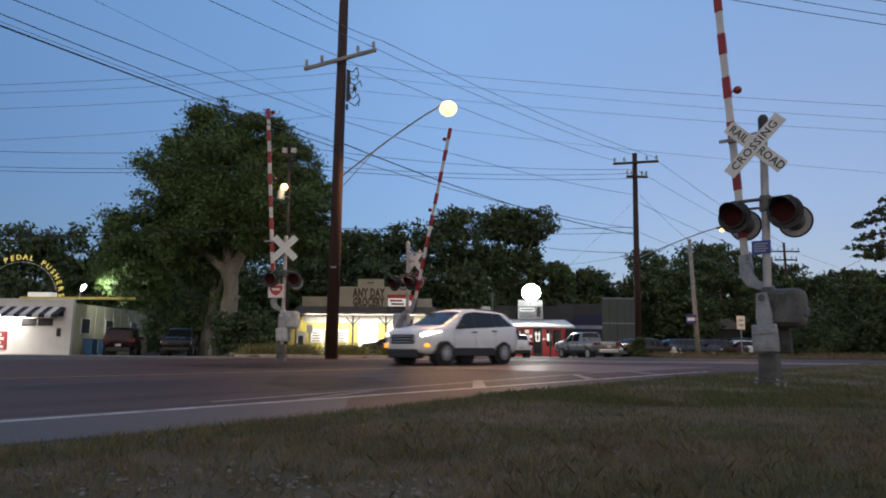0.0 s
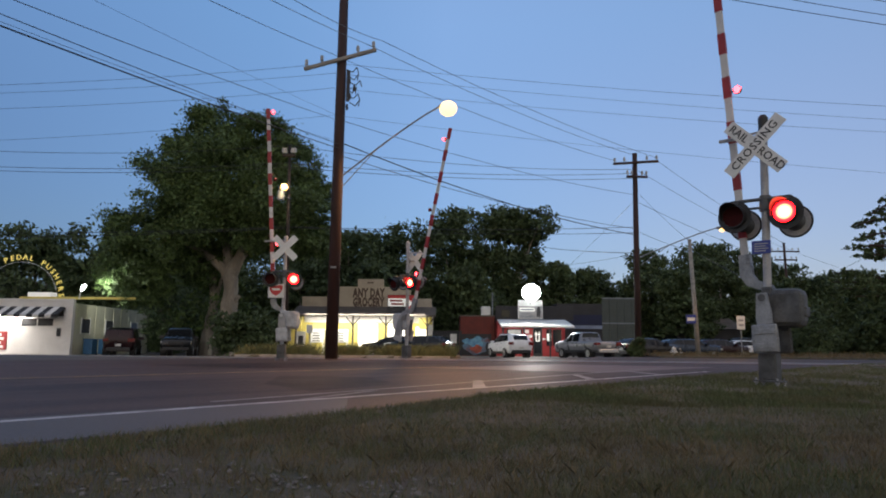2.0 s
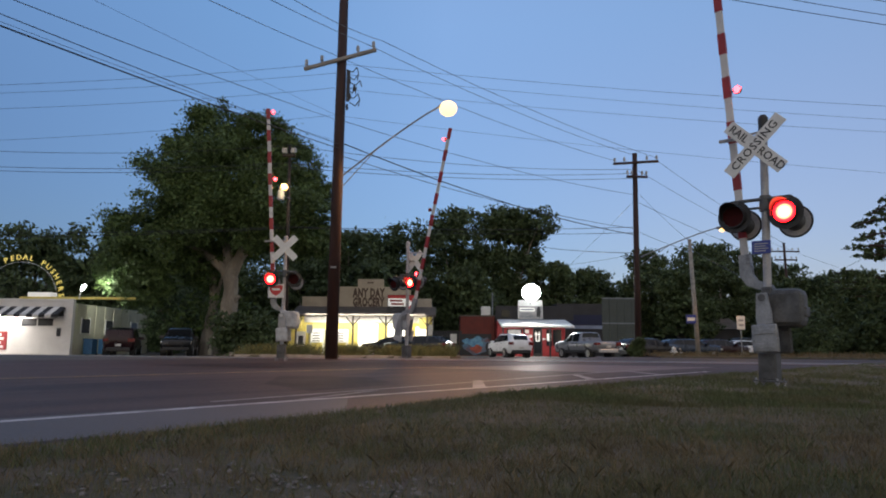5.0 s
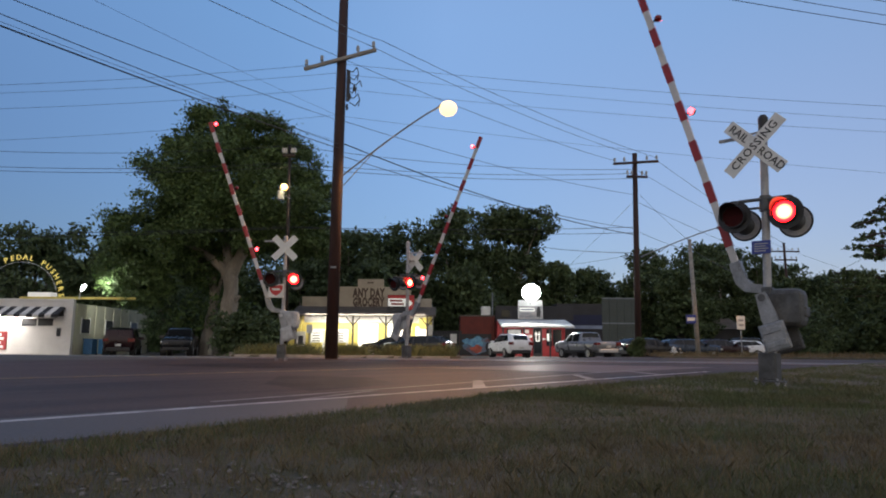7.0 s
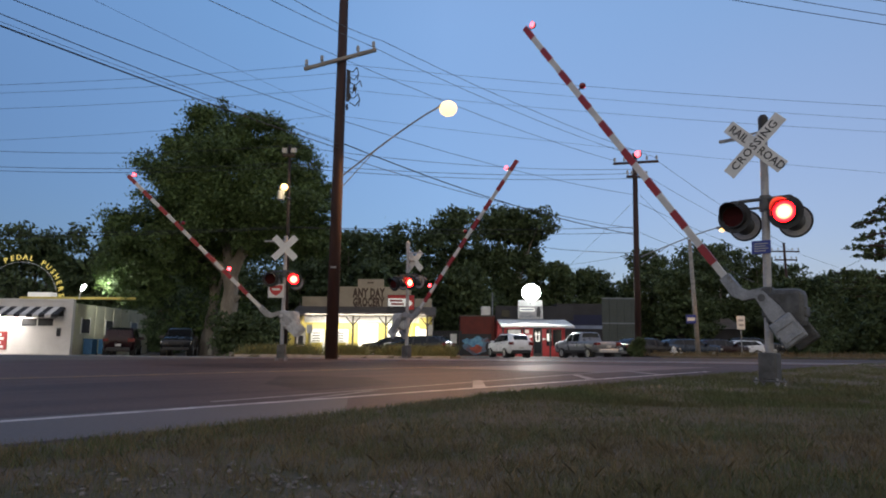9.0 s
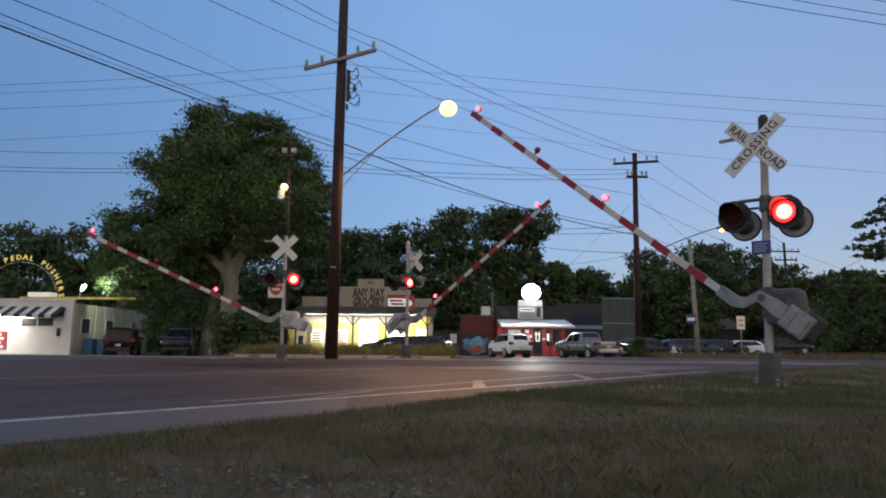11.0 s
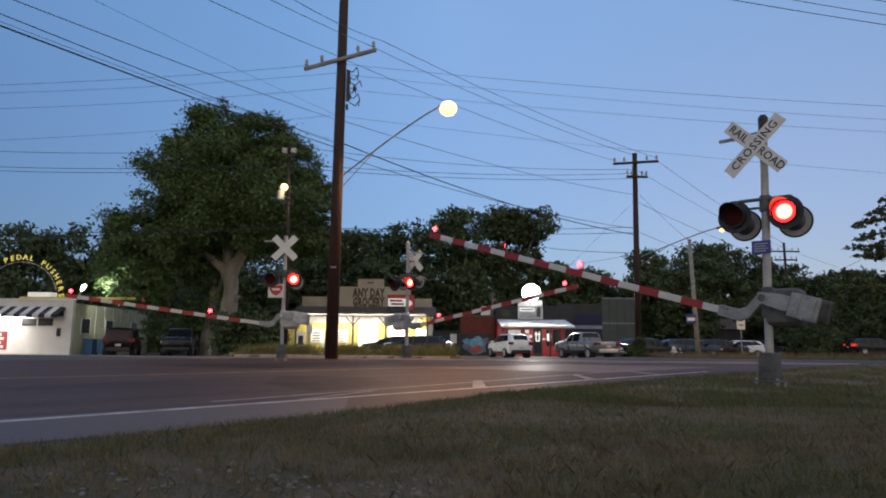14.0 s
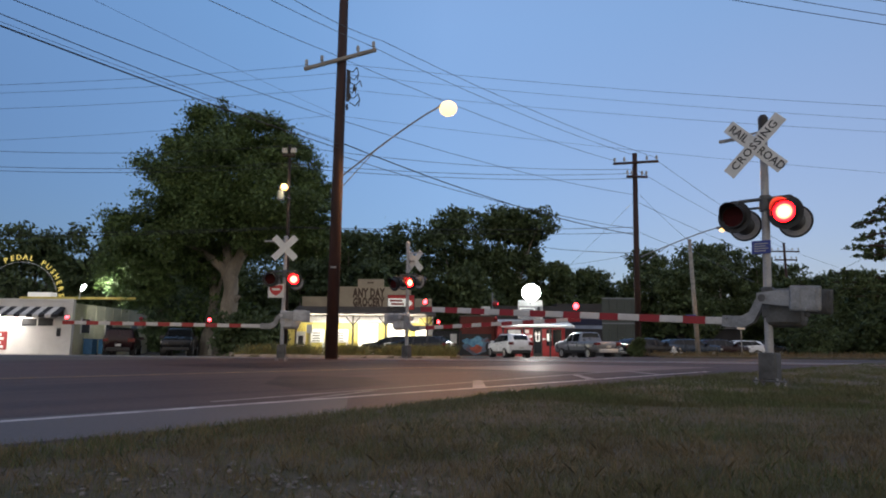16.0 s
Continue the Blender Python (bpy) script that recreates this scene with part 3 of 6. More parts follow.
    for dist, ph in zip(lamps, (STEADY, LEFT_PHASE, RIGHT_PHASE)):
        x = -length + dist
        bm = bmesh.new()
        rod(bm, (x, 0, -off + 0.07), (x, 0, -off + 0.13), 0.018, seg=8)
        rod(bm, (x, 0, -off + 0.12), (x, 0, -off + 0.14), 0.05, seg=12)
        part("arm_lamp_mount", bm, "black", arm)
        bm = bmesh.new()
        # radius raised above the lamp's own to take in some glare
        bmesh.ops.create_uvsphere(bm, u_segments=16, v_segments=10, radius=0.072)
        ll = two_sided("arm_lamp", bm, "small_off", "small_on", arm, (x, 0, -off + 0.18), lambda p: p.center.y > 0.03)
        FLASHERS.append((ll, (x, 0, -off + 0.18), ph, seen_front, late))
    GATES.append((arm, pz, keys))
    return s


near = signal_post((5.25, 10.8, -0.07), 135.5, 1.41, 0.37, 8.4,
                   [(0, 85.4), (5.2, 85.4), (5.8, 82.6), (6.4, 77.9), (7, 72.3), (8, 62.8), (9, 53.2), (11.3, 34.8), (12.5, 25.6), (13.5, 18.7), (14.5, 11.1), (15.3, 5.4), (16, 2.0)],
                   "grey crossing signal mast with lettered crossbuck and gate", letters=True, dark_bell=True, lamps=(0.14, 2.42, 4.6), band=0.86, lean=2.0)
part("blue_plate", boxm(-0.2, 0.1, -0.1, -0.085, 2.15, 2.37, bevel=0.004), "sign_blue", near, "small blue notice plate")
bm = bmesh.new()
for k in range(4):
    box(bm, -0.16, 0.06 - 0.04 * (k % 2), -0.104, -0.1, 2.31 - k * 0.04, 2.325 - k * 0.04)
part("plate_writing", bm, "porcelain", near)
west = signal_post((-5.51, 23.0, 0.0), 181.8, 1.53, 0.36, 7.57,
                   [(0, 85.9), (5.0, 85.9), (5.6, 83.0), (6.3, 77.8), (7, 69.7), (7.5, 63.7), (8, 56.7), (8.5, 49.7), (9, 43.4), (11.3, 22.5), (12.5, 14.5), (14.5, 5.8), (16, 0.6)],
                   "grey crossing signal mast with plain white crossbuck and gate", light_z=2.78, buck_z=3.88, height=4.3, reach=0.0, case="pale_case", lamps=(0.14, 2.65, 5.0), late=0.06, buck=0.88)
part("notice_plate", boxm(-0.52, 0.02, -0.12, -0.1, 2.15, 2.62, bevel=0.004), "sign_white", west, "white notice with a red shield enlarged for flasher light")
bm = bmesh.new()
# real red emblem, drawn larger so its red also stands for flasher light
prism(bm, [(-0.48, 2.56), (-0.38, 2.59), (-0.25, 2.56), (-0.12, 2.59), (-0.02, 2.56), (-0.03, 2.42), (-0.12, 2.29), (-0.25, 2.21), (-0.38, 2.29), (-0.47, 2.42)], 0.006, pose(0, -0.121, 0, 90, 0, 0))
part("red_shield", bm, "sign_red", west)
part("notice_writing", boxm(-0.38, -0.12, -0.131, -0.128, 2.4, 2.47), "sign_white", west)
far = signal_post((-1.33, 25.0, 0.0), 322, 1.57, 0.42, 7.21,
                  [(0, 75.8), (5.0, 75.8), (5.6, 73.6), (6.3, 68.8), (7, 64.0), (8, 56.7), (9, 49.3), (11.3, 31.3), (12.5, 22.6), (13.5, 15.0), (14.5, 5.6), (15.2, 3.0), (16, 1.8)],
                  "grey crossing signal mast seen from behind with gate", seen_front=False, light_z=2.92, buck_z=3.72, height=4.45, reach=0.2, case="pale_case", lamps=(0.42, 3.08, 5.5), buck=0.8)

# ---- poles, street lamps ----


def utility_pole(base, top, r0, label, arms=(), wood="pole_wood", lamp_at=None, lamp_root=None, group="utility poles", globe=1.0):
    """A leaning tapered pole with crossarms (height, half-width, turn) and perhaps a lamp on a bracket."""
    base, top = Vector(base), Vector(top)
    p = thing("utility_pole", Matrix.Translation(base), label, "utility pole", group)
    w = top - base
    part("pole", rodm((0, 0, -0.5), w, r0, r0 * 0.72, seg=18), wood, p, smooth=True)
    for h, half, turn, tilt, pale in arms:
        c = w * (h / w.z)
        m = Matrix.Translation(c) @ pose(0, 0, 0, 0, -tilt, turn)
        bm = bmesh.new()
        box(bm, -half, half, -r0 * 0.72 - 0.13, -r0 * 0.72, -0.07, 0.07, m, bevel=0.012)
        part("crossarm", bm, "pale_wood" if pale else wood, p)
        for k in (-0.93, -0.5, 0.5, 0.93):
            bm = bmesh.new()
            q = m @ Vector((half * k, -r0 * 0.72 - 0.065, 0.07))
            rod(bm, q, q + Vector((0, 0, 0.1)), 0.02, seg=8)
            rod(bm, q + Vector((0, 0, 0.08)), q + Vector((0, 0, 0.3)), 0.075, 0.06, seg=10)
            part("insulator", bm, "porcelain", p)
    if lamp_at:
        a, b = Vector(lamp_root) - base, Vector(lamp_at) - base
        bm = bmesh.new()
        pts = []
        for i in range(9):
            t = i / 8
            q = a.lerp(b, t)
            q.z = a.z + (b.z - a.z) * (1 - (1 - t) ** 1.12)
            pts.append(q)
        pipe(bm, pts, 0.035)
        rod(bm, a + Vector((0, 0, -0.5)), pts[3], 0.018)
        part("lamp_bracket", bm, "galvanised", p)
        d = (b - a)
        d.z = 0
        rz = math.degrees(math.atan2(d.y, d.x))
        bm = bmesh.new()
        bmesh.ops.create_uvsphere(bm, u_segments=16, v_segments=10, radius=1, matrix=Matrix.Diagonal((0.36, 0.16, 0.1, 1)))
        head = part("lamp_head", bm, "galvanised", p, smooth=True)
        head.matrix_basis = Matrix.Translation(b + d.normalized() * 0.3) @ pose(0, 0, 0.02, 0, 0, rz)
        # glowing ball larger than the lamp's lens, shaped to include its glare
        bm = bmesh.new()
        bmesh.ops.create_uvsphere(bm, u_segments=18, v_segments=12, radius=1, matrix=Matrix.Translation((0.05, 0, -0.1)) @ Matrix.Diagonal((0.36 * globe, 0.32 * globe, 0.32 * globe, 1)))
        part("lamp_glow_ball", bm, "sodium_glow", head, "glowing ball sized to the sodium lamp's glare", smooth=True)
    return p


pole_a = utility_pole((-4.30, 26.00, 0.17), (-4.22, 26.00, 16.40), 0.25, "tall dark creosoted pole with pale crossarm and street lamp",
             arms=((11.95, 1.55, -8, 12.5, True),), lamp_at=(-0.18, 26.00, 10.23), lamp_root=(-4.21, 26.00, 7.18))
for k, (dx, dz) in enumerate(((0.42, 11.1), (0.62, 10.75), (0.45, 10.4), (0.35, 9.95))):
    bm = bmesh.new()
    rod(bm, (dx - 0.35, -0.1, dz), (dx, -0.15, dz + 0.02), 0.015, seg=6)
    rod(bm, (dx, -0.15, dz - 0.1), (dx, -0.15, dz + 0.12), 0.06, 0.04, seg=8)
    part("spool_insulator", bm, "wire", pole_a)
bm = bmesh.new()
box(bm, 0.3, 0.44, -0.2, -0.08, 10.2, 11.5, bevel=0.02)
part("cable_riser", bm, "trim", pole_a)
for k in range(6):
    bm = bmesh.new()
    x0, z0 = 0.3 + 0.07 * (k % 3), 11.55 - 0.28 * k
    pipe(bm, [(x0, -0.15, z0), (x0 + 0.25, -0.2, z0 - 0.12 - 0.05 * (k % 2)), (x0 + 0.42, -0.2, z0 + 0.08), (x0 + 0.5 - 0.12 * (k % 2), -0.22, z0 - 0.2)], 0.02, seg=6)
    part("jumper_cable", bm, "wire", pole_a, "looped black jumper cable")
part("tag_plate", boxm(-0.1, 0.14, -0.3, -0.27, 3.35, 3.42), "galvanised", pole_a)
pole_b = utility_pole((11.69, 40.00, -0.15), (11.89, 40.00, 12.49), 0.2, "dark utility pole with two crossarms and street lamp",
             arms=((12.0, 1.4, 0, 4, False), (11.1, 0.75, 20, 4, False)), lamp_at=(16.75, 40.00, 7.81), lamp_root=(12.04, 40.00, 5.99), globe=0.5)
utility_pole((17.59, 46.00, -0.15), (17.31, 46.00, 8.08), 0.17, "leaning weathered grey pole beside the road", wood="pale_wood")
utility_pole((36.49, 70.00, -0.45), (36.42, 70.00, 11.72), 0.17, "distant dark pole with crossarms", arms=((11.2, 1.5, 0, 0, False), (10.3, 1.2, 0, 0, False)))
utility_pole((-7.25, 31.00, 0.24), (-7.44, 31.00, 10.07), 0.095, "dark pole with twin insulators behind the gate", wood="dark_pole", arms=((9.3, 0.3, 0, 0, False),))

# yard light with its grey can on the thin pole
yl = thing("yard_lamp", Matrix.Translation((-7.64, 30.50, 7.38)), "grey can lamp glowing warm on a pole", "lamp")
part("ballast_can", rodm((0, 0, -0.1), (0, 0, 0.35), 0.16, 0.16, seg=16), "silver_paint", yl)
# ball sized for the glare round the small lamp
bm = bmesh.new()
bmesh.ops.create_uvsphere(bm, u_segments=14, v_segments=8, radius=0.17, matrix=Matrix.Translation((0.14, 0, 0.5)))
part("lamp_glow_ball", bm, "sodium_glow", yl, "glowing warm ball sized to the lamp's glare", smooth=True)
part("lamp_bracket", rodm((0.1, 0.1, 0.1), (0.35, 0.45, 0.05), 0.03), "galvanised", yl)


# ---- wires ----
def wire(a, b, sag, r, label="black overhead cable hung between poles"):
    a, b = Vector(a), Vector(b)
    bm = bmesh.new()
    n, prev = 14, None
    for i in range(n + 1):
        t = i / n
        q = a.lerp(b, t) + Vector((0, 0, -4 * sag * t * (1 - t)))
        side = (b - a).cross(Vector((0, 0, 1))).normalized() * r
        ring = [bm.verts.new(q + side), bm.verts.new(q + Vector((0, 0, r))), bm.verts.new(q - side), bm.verts.new(q - Vector((0, 0, r)))]
        if prev:
            for j in range(4):
                bm.faces.new((prev[j], prev[(j + 1) % 4], ring[(j + 1) % 4], ring[j]))
        prev = ring
    return tagged(part("overhead_wire", bm, "wire"), label, "cable", "overhead wires")


def hang(spans):
    for a, b, sag, r in spans:
        wire(a, b, sag, r)


hang([((-8.46, 11.00, 6.31), (-4.20, 26.00, 8.41), 0.06, 0.018),
      ((-8.49, 11.00, 6.55), (-4.20, 26.00, 8.59), 0.06, 0.011),
      ((-8.52, 11.00, 6.90), (-4.28, 26.00, 9.60), 0.06, 0.01),
      ((-8.47, 11.00, 6.39), (-4.21, 26.00, 8.69), 0.1, 0.005),
      ((-8.17, 13.00, 8.07), (-4.29, 26.00, 9.79), 0.05, 0.005),
      ((-6.11, 14.00, 8.61), (-4.84, 26.00, 12.56), 0.05, 0.011),
      ((-4.71, 14.00, 8.65), (-3.25, 26.00, 12.92), 0.05, 0.011),
      ((-4.07, 14.00, 8.66), (-2.60, 26.00, 13.07), 0.15, 0.012),
      ((-4.84, 26.00, 12.56), (10.78, 40.00, 11.97), 0.3, 0.013),
      ((-3.25, 26.00, 12.92), (11.85, 40.00, 12.38), 0.3, 0.013)])
hang([((-2.60, 26.00, 13.07), (13.28, 40.00, 12.21), 0.3, 0.013),
      ((-4.28, 26.00, 9.64), (11.76, 40.00, 9.86), 0.3, 0.012),
      ((-4.24, 26.00, 8.15), (11.76, 40.00, 7.74), 0.35, 0.014),
      ((-4.21, 26.00, 8.69), (11.82, 40.00, 7.35), 0.45, 0.024),
      ((-22.51, 31.00, 9.72), (-7.47, 31.00, 10.07), 0.25, 0.012),
      ((-22.42, 31.00, 8.94), (-7.62, 31.00, 9.19), 0.2, 0.012),
      ((-22.40, 31.00, 8.74), (-7.61, 31.00, 9.00), 0.2, 0.012),
      ((-7.47, 31.00, 10.07), (11.75, 40.00, 11.48), 0.4, 0.012),
      ((-7.62, 31.00, 9.19), (11.74, 40.00, 11.22), 0.3, 0.013),
      ((-7.61, 31.00, 9.00), (11.73, 40.00, 10.90), 0.3, 0.013)])
hang([((-20.64, 29.00, 5.35), (-7.41, 31.00, 6.07), 0.1, 0.013),
      ((-20.62, 29.00, 5.15), (-7.41, 31.00, 6.02), 0.1, 0.013),
      ((-7.41, 31.00, 6.07), (11.76, 40.00, 7.84), 0.15, 0.014),
      ((-7.41, 31.00, 6.07), (11.75, 40.00, 7.49), 0.2, 0.014),
      ((-44.25, 60.00, 24.60), (-10.94, 62.00, 28.02), 0.3, 0.018),
      ((-44.17, 60.00, 23.82), (-10.91, 62.00, 26.97), 0.3, 0.016),
      ((-44.00, 60.00, 22.26), (-10.86, 62.00, 25.45), 0.3, 0.016),
      ((-43.66, 60.00, 19.17), (-10.77, 62.00, 22.69), 0.3, 0.014),
      ((-10.94, 62.00, 28.02), (45.58, 60.00, 23.09), 0.4, 0.018),
      ((-10.91, 62.00, 26.97), (45.45, 60.00, 21.76), 0.4, 0.016)])
hang([((-10.86, 62.00, 25.45), (45.34, 60.00, 20.54), 0.4, 0.016),
      ((-10.77, 62.00, 22.69), (44.94, 60.00, 16.50), 0.4, 0.014),
      ((4.85, 12.00, 7.35), (10.56, 14.00, 7.66), 0.02, 0.009),
      ((6.05, 12.00, 7.36), (10.59, 14.00, 7.89), 0.02, 0.008),
      ((7.59, 12.00, 7.38), (10.62, 14.00, 8.23), 0.02, 0.008),
      ((13.35, 40.00, 11.99), (36.59, 70.00, 11.60), 0.3, 0.016),
      ((12.09, 40.00, 11.37), (36.56, 70.00, 11.11), 0.3, 0.014),
      ((12.11, 40.00, 9.86), (17.38, 46.00, 7.92), 0.1, 0.012),
      ((12.09, 40.00, 9.33), (37.04, 70.00, 9.29), 0.3, 0.014),
      ((11.96, 40.00, 7.56), (17.43, 46.00, 7.24), 0.1, 0.014)])
hang([((11.68, 40.00, 9.40), (11.93, 62.00, 8.13), 0.05, 0.012),
      ((9.10, 60.00, 9.53), (11.71, 40.00, 6.23), 0.1, 0.02),
      ((10.36, 60.00, 7.87), (11.71, 40.00, 6.16), 0.1, 0.012),
      ((17.36, 46.00, 7.44), (14.15, 30.00, 3.51), 0.1, 0.014),
      ((35.90, 66.00, 6.52), (40.13, 60.00, 9.67), 0.1, 0.016),
      ((36.56, 70.00, 11.11), (52.37, 75.00, 7.75), 0.3, 0.014)])

# ---- trees ----


def leaves(name, clumps, count, size, material, parent, rng):
    """A crown of many small leaf sprays, gathered in clumps with gaps between."""
    c = np.array([q[:3] for q in clumps], float)
    rad = np.array([q[3] for q in clumps], float)
    pick = rng.choice(len(clumps), count, p=rad ** 2 / (rad ** 2).sum())
    d = rng.normal(size=(count, 3)) * 0.55
    pos = c[pick] + d * rad[pick][:, None] * np.array([1, 1, 0.6])
    a = rng.normal(size=(count, 3))
    a /= np.linalg.norm(a, axis=1)[:, None]
    b = np.cross(a, rng.normal(size=(count, 3)))
    b /= np.linalg.norm(b, axis=1)[:, None]
    s = size * (0.5 + rng.random(count))[:, None]
    v = np.stack([pos - a * s, pos + b * s * 0.45, pos + a * s, pos - b * s * 0.45], 1).reshape(-1, 3)
    me = bpy.data.meshes.new(name)
    me.vertices.add(len(v))
    me.vertices.foreach_set("co", v.ravel())
    me.loops.add(4 * count)
    me.loops.foreach_set("vertex_index", np.arange(4 * count))
    me.polygons.add(count)
    me.polygons.foreach_set("loop_start", np.arange(0, 4 * count, 4))
    me.update(calc_edges=True)
    me.materials.append(M[material])
    ob = new(name, me)
    ob.parent = parent
    return ob


def bough(bm, way, seg=12):
    """A swept limb through points (x, y, z, radius), knobbly like old bark."""
    prev = None
    pts = [Vector(p[:3]) for p in way]
    for i in range(len(way) - 1):
        for k in range(4 if i < len(way) - 2 else 5):
            t = k / 4
            q, r = pts[i].lerp(pts[i + 1], t), way[i][3] + (way[i + 1][3] - way[i][3]) * t
            d = (pts[i + 1] - pts[i]).lerp(pts[min(i + 2, len(pts) - 1)] - pts[i + 1] if i + 2 < len(pts) else pts[i + 1] - pts[i], t * 0.5).normalized()
            ax = (Vector((0.3, 1, 0)) - d * d.dot(Vector((0.3, 1, 0)))).normalized()
            ay = d.cross(ax)
            ring = []
            for j in range(seg):
                a = j * math.tau / seg
                w = r * (1 + 0.22 * noise.noise((math.cos(a) * 1.6, math.sin(a) * 1.6, q.z * 0.9)) + 0.1 * noise.noise((math.cos(a) * 4, math.sin(a) * 4, q.z * 2.2)))
                ring.append(bm.verts.new(q + ax * (w * math.cos(a)) + ay * (w * math.sin(a))))
            if prev:
                for j in range(seg):
                    bm.faces.new((prev[j], prev[(j + 1) % seg], ring[(j + 1) % seg], ring[j]))
            prev = ring


def tree(base, height, width, label, seed, count=9000, size=0.28, material="leaf_dark", trunk_r=0.3, low=0.25, name="tree", blobs=None, fork=0.3, limbs=7, fine=40, boughs=None, bark="bark"):
    """Tapered trunk, limbs that reach the crown, clumps along an uneven dome (or given blobs)."""
    rng = np.random.default_rng(seed)
    t = thing(name, Matrix.Translation(base), label, "tree", "trees")
    bm = bmesh.new()
    top = Vector((rng.normal() * 0.3, 0, height * 0.75))
    mid = Vector((rng.normal() * 0.2, 0, height * fork))
    if boughs:
        for way in boughs:
            bough(bm, way)
    else:
        rod(bm, (0, 0, -0.3), mid, trunk_r * 1.15, trunk_r * 0.8, seg=12)
        rod(bm, mid, top, trunk_r * 0.75, trunk_r * 0.15, seg=8)
    if blobs is None:
        blobs = []
        for k in range(9):
            a = rng.random() * 6.28
            h = low + (1 - low) * rng.random()
            w = width * 0.5 * math.sin(math.pi * min(1, 0.25 + 0.75 * (1 - (h - low) / (1 - low)))) * (0.35 + 0.4 * rng.random())
            blobs.append((w * math.cos(a), w * math.sin(a), height * (h * 0.86), width * (0.17 + 0.1 * rng.random())))
        blobs += [(0, 0, height * 0.78, width * 0.24), (0, 0, height * 0.5, width * 0.34), (width * 0.22, 0, height * 0.3, width * 0.27), (-width * 0.22, 0, height * 0.3, width * 0.27)]
    for k in range(limbs):
        q = Vector(blobs[k % len(blobs)][:3])
        s = mid.lerp(top, 0.5 * k / limbs)
        j = s.lerp(q, 0.55) + Vector((0, 0, 0.4))
        rod(bm, s, j, trunk_r * 0.42, trunk_r * 0.25, seg=7)
        rod(bm, j, q, trunk_r * 0.25, trunk_r * 0.08, seg=6)
    part("trunk", bm, bark, t)
    clumps = []
    for x, y, z, r in blobs:
        for k in range(fine):
            d = rng.normal(size=3)
            d /= np.linalg.norm(d)
            rr = r * (0.55 + 0.5 * rng.random())
            clumps.append((x + d[0] * rr, y + d[1] * rr, z + d[2] * rr * 0.8, r * (0.17 + 0.26 * rng.random() ** 1.5)))
        for k in range(10):
            d = rng.normal(size=3)
            d /= np.linalg.norm(d)
            rr = r * (0.95 + 0.2 * rng.random())
            clumps.append((x + d[0] * rr, y + d[1] * rr, z + d[2] * rr * 0.85, r * (0.07 + 0.08 * rng.random())))
    leaves("crown", clumps, count, size, material, t, rng)
    return t


BOUGHS = [((0, 0, -0.3, 0.85), (0, 0, 0.6, 0.66), (0.05, 0, 2.4, 0.55), (0.2, 0, 4.2, 0.5), (0.15, 0, 5.3, 0.5), (0.75, 0, 6.5, 0.36), (1.5, 0, 9.2, 0.24), (2.0, 0, 13, 0.07)),
          ((0.15, 0, 4.7, 0.4), (-0.3, 0, 5.6, 0.32), (-1.6, 0, 6.6, 0.24), (-3.6, -0.2, 7.6, 0.12), (-5.4, -0.4, 7.9, 0.05)),
          ((0.15, 0, 5.0, 0.36), (-0.4, 0.3, 7.5, 0.3), (-0.7, 0.4, 11, 0.18), (-1.4, 0.4, 14.5, 0.05)),
          ((0.8, 0, 6.5, 0.25), (2.4, -0.2, 7.9, 0.18), (4.6, -0.2, 9.6, 0.06)),
          ((0.3, 0, 3.3, 0.3), (0.75, -0.25, 3.65, 0.16), (0.95, -0.3, 3.75, 0.1))]
# the big pecan behind the gate, with its pale forked trunk
tree((-14.6, 45, 0), 17.5, 15, "large spreading green tree with a pale forked trunk", 3, count=250000, size=0.105, material="leaf_oak", trunk_r=0.4, fork=0.5, limbs=12, fine=46,
     boughs=BOUGHS,
     blobs=[(-1.5, 0, 15.0, 2.6), (1.2, 0.5, 14.9, 2.3), (3.8, 0, 13.2, 2.1), (-3.9, 0, 13.0, 2.2), (0, -1, 12.2, 3.2), (-3.1, -1, 10.6, 2.8), (3.6, -1, 10.2, 3.0), (5.3, 0, 11.0, 1.6),
            (-6.4, 0, 7.9, 2.2), (-4.6, -1, 6.9, 2.5), (-1.0, -1.5, 9.4, 2.8), (2.8, -1, 8.5, 2.4), (5.0, 0, 8.0, 2.1), (-6.6, -0.5, 5.4, 1.8), (-5.4, -1, 4.2, 1.7), (5.7, 0.5, 8.8, 1.3), (1.0, 1.8, 8.4, 2.2), (-2.6, 2.4, 7.8, 2.2)])
tree((-16.3, 46.5, 0), 9, 6, "second pale trunk beside the large tree", 31, count=6000, size=0.14, material="leaf_oak", trunk_r=0.35, fork=0.6, low=0.6,
     boughs=[((-0.2, 0, -0.3, 0.5), (0.0, 0, 1.2, 0.38), (0.3, 0, 3.4, 0.32), (0.1, 0, 5.2, 0.26), (-0.4, 0, 8.0, 0.08)), ((0.3, 0, 3.6, 0.2), (0.9, 0, 5.4, 0.12), (1.0, 0, 7.5, 0.04))])

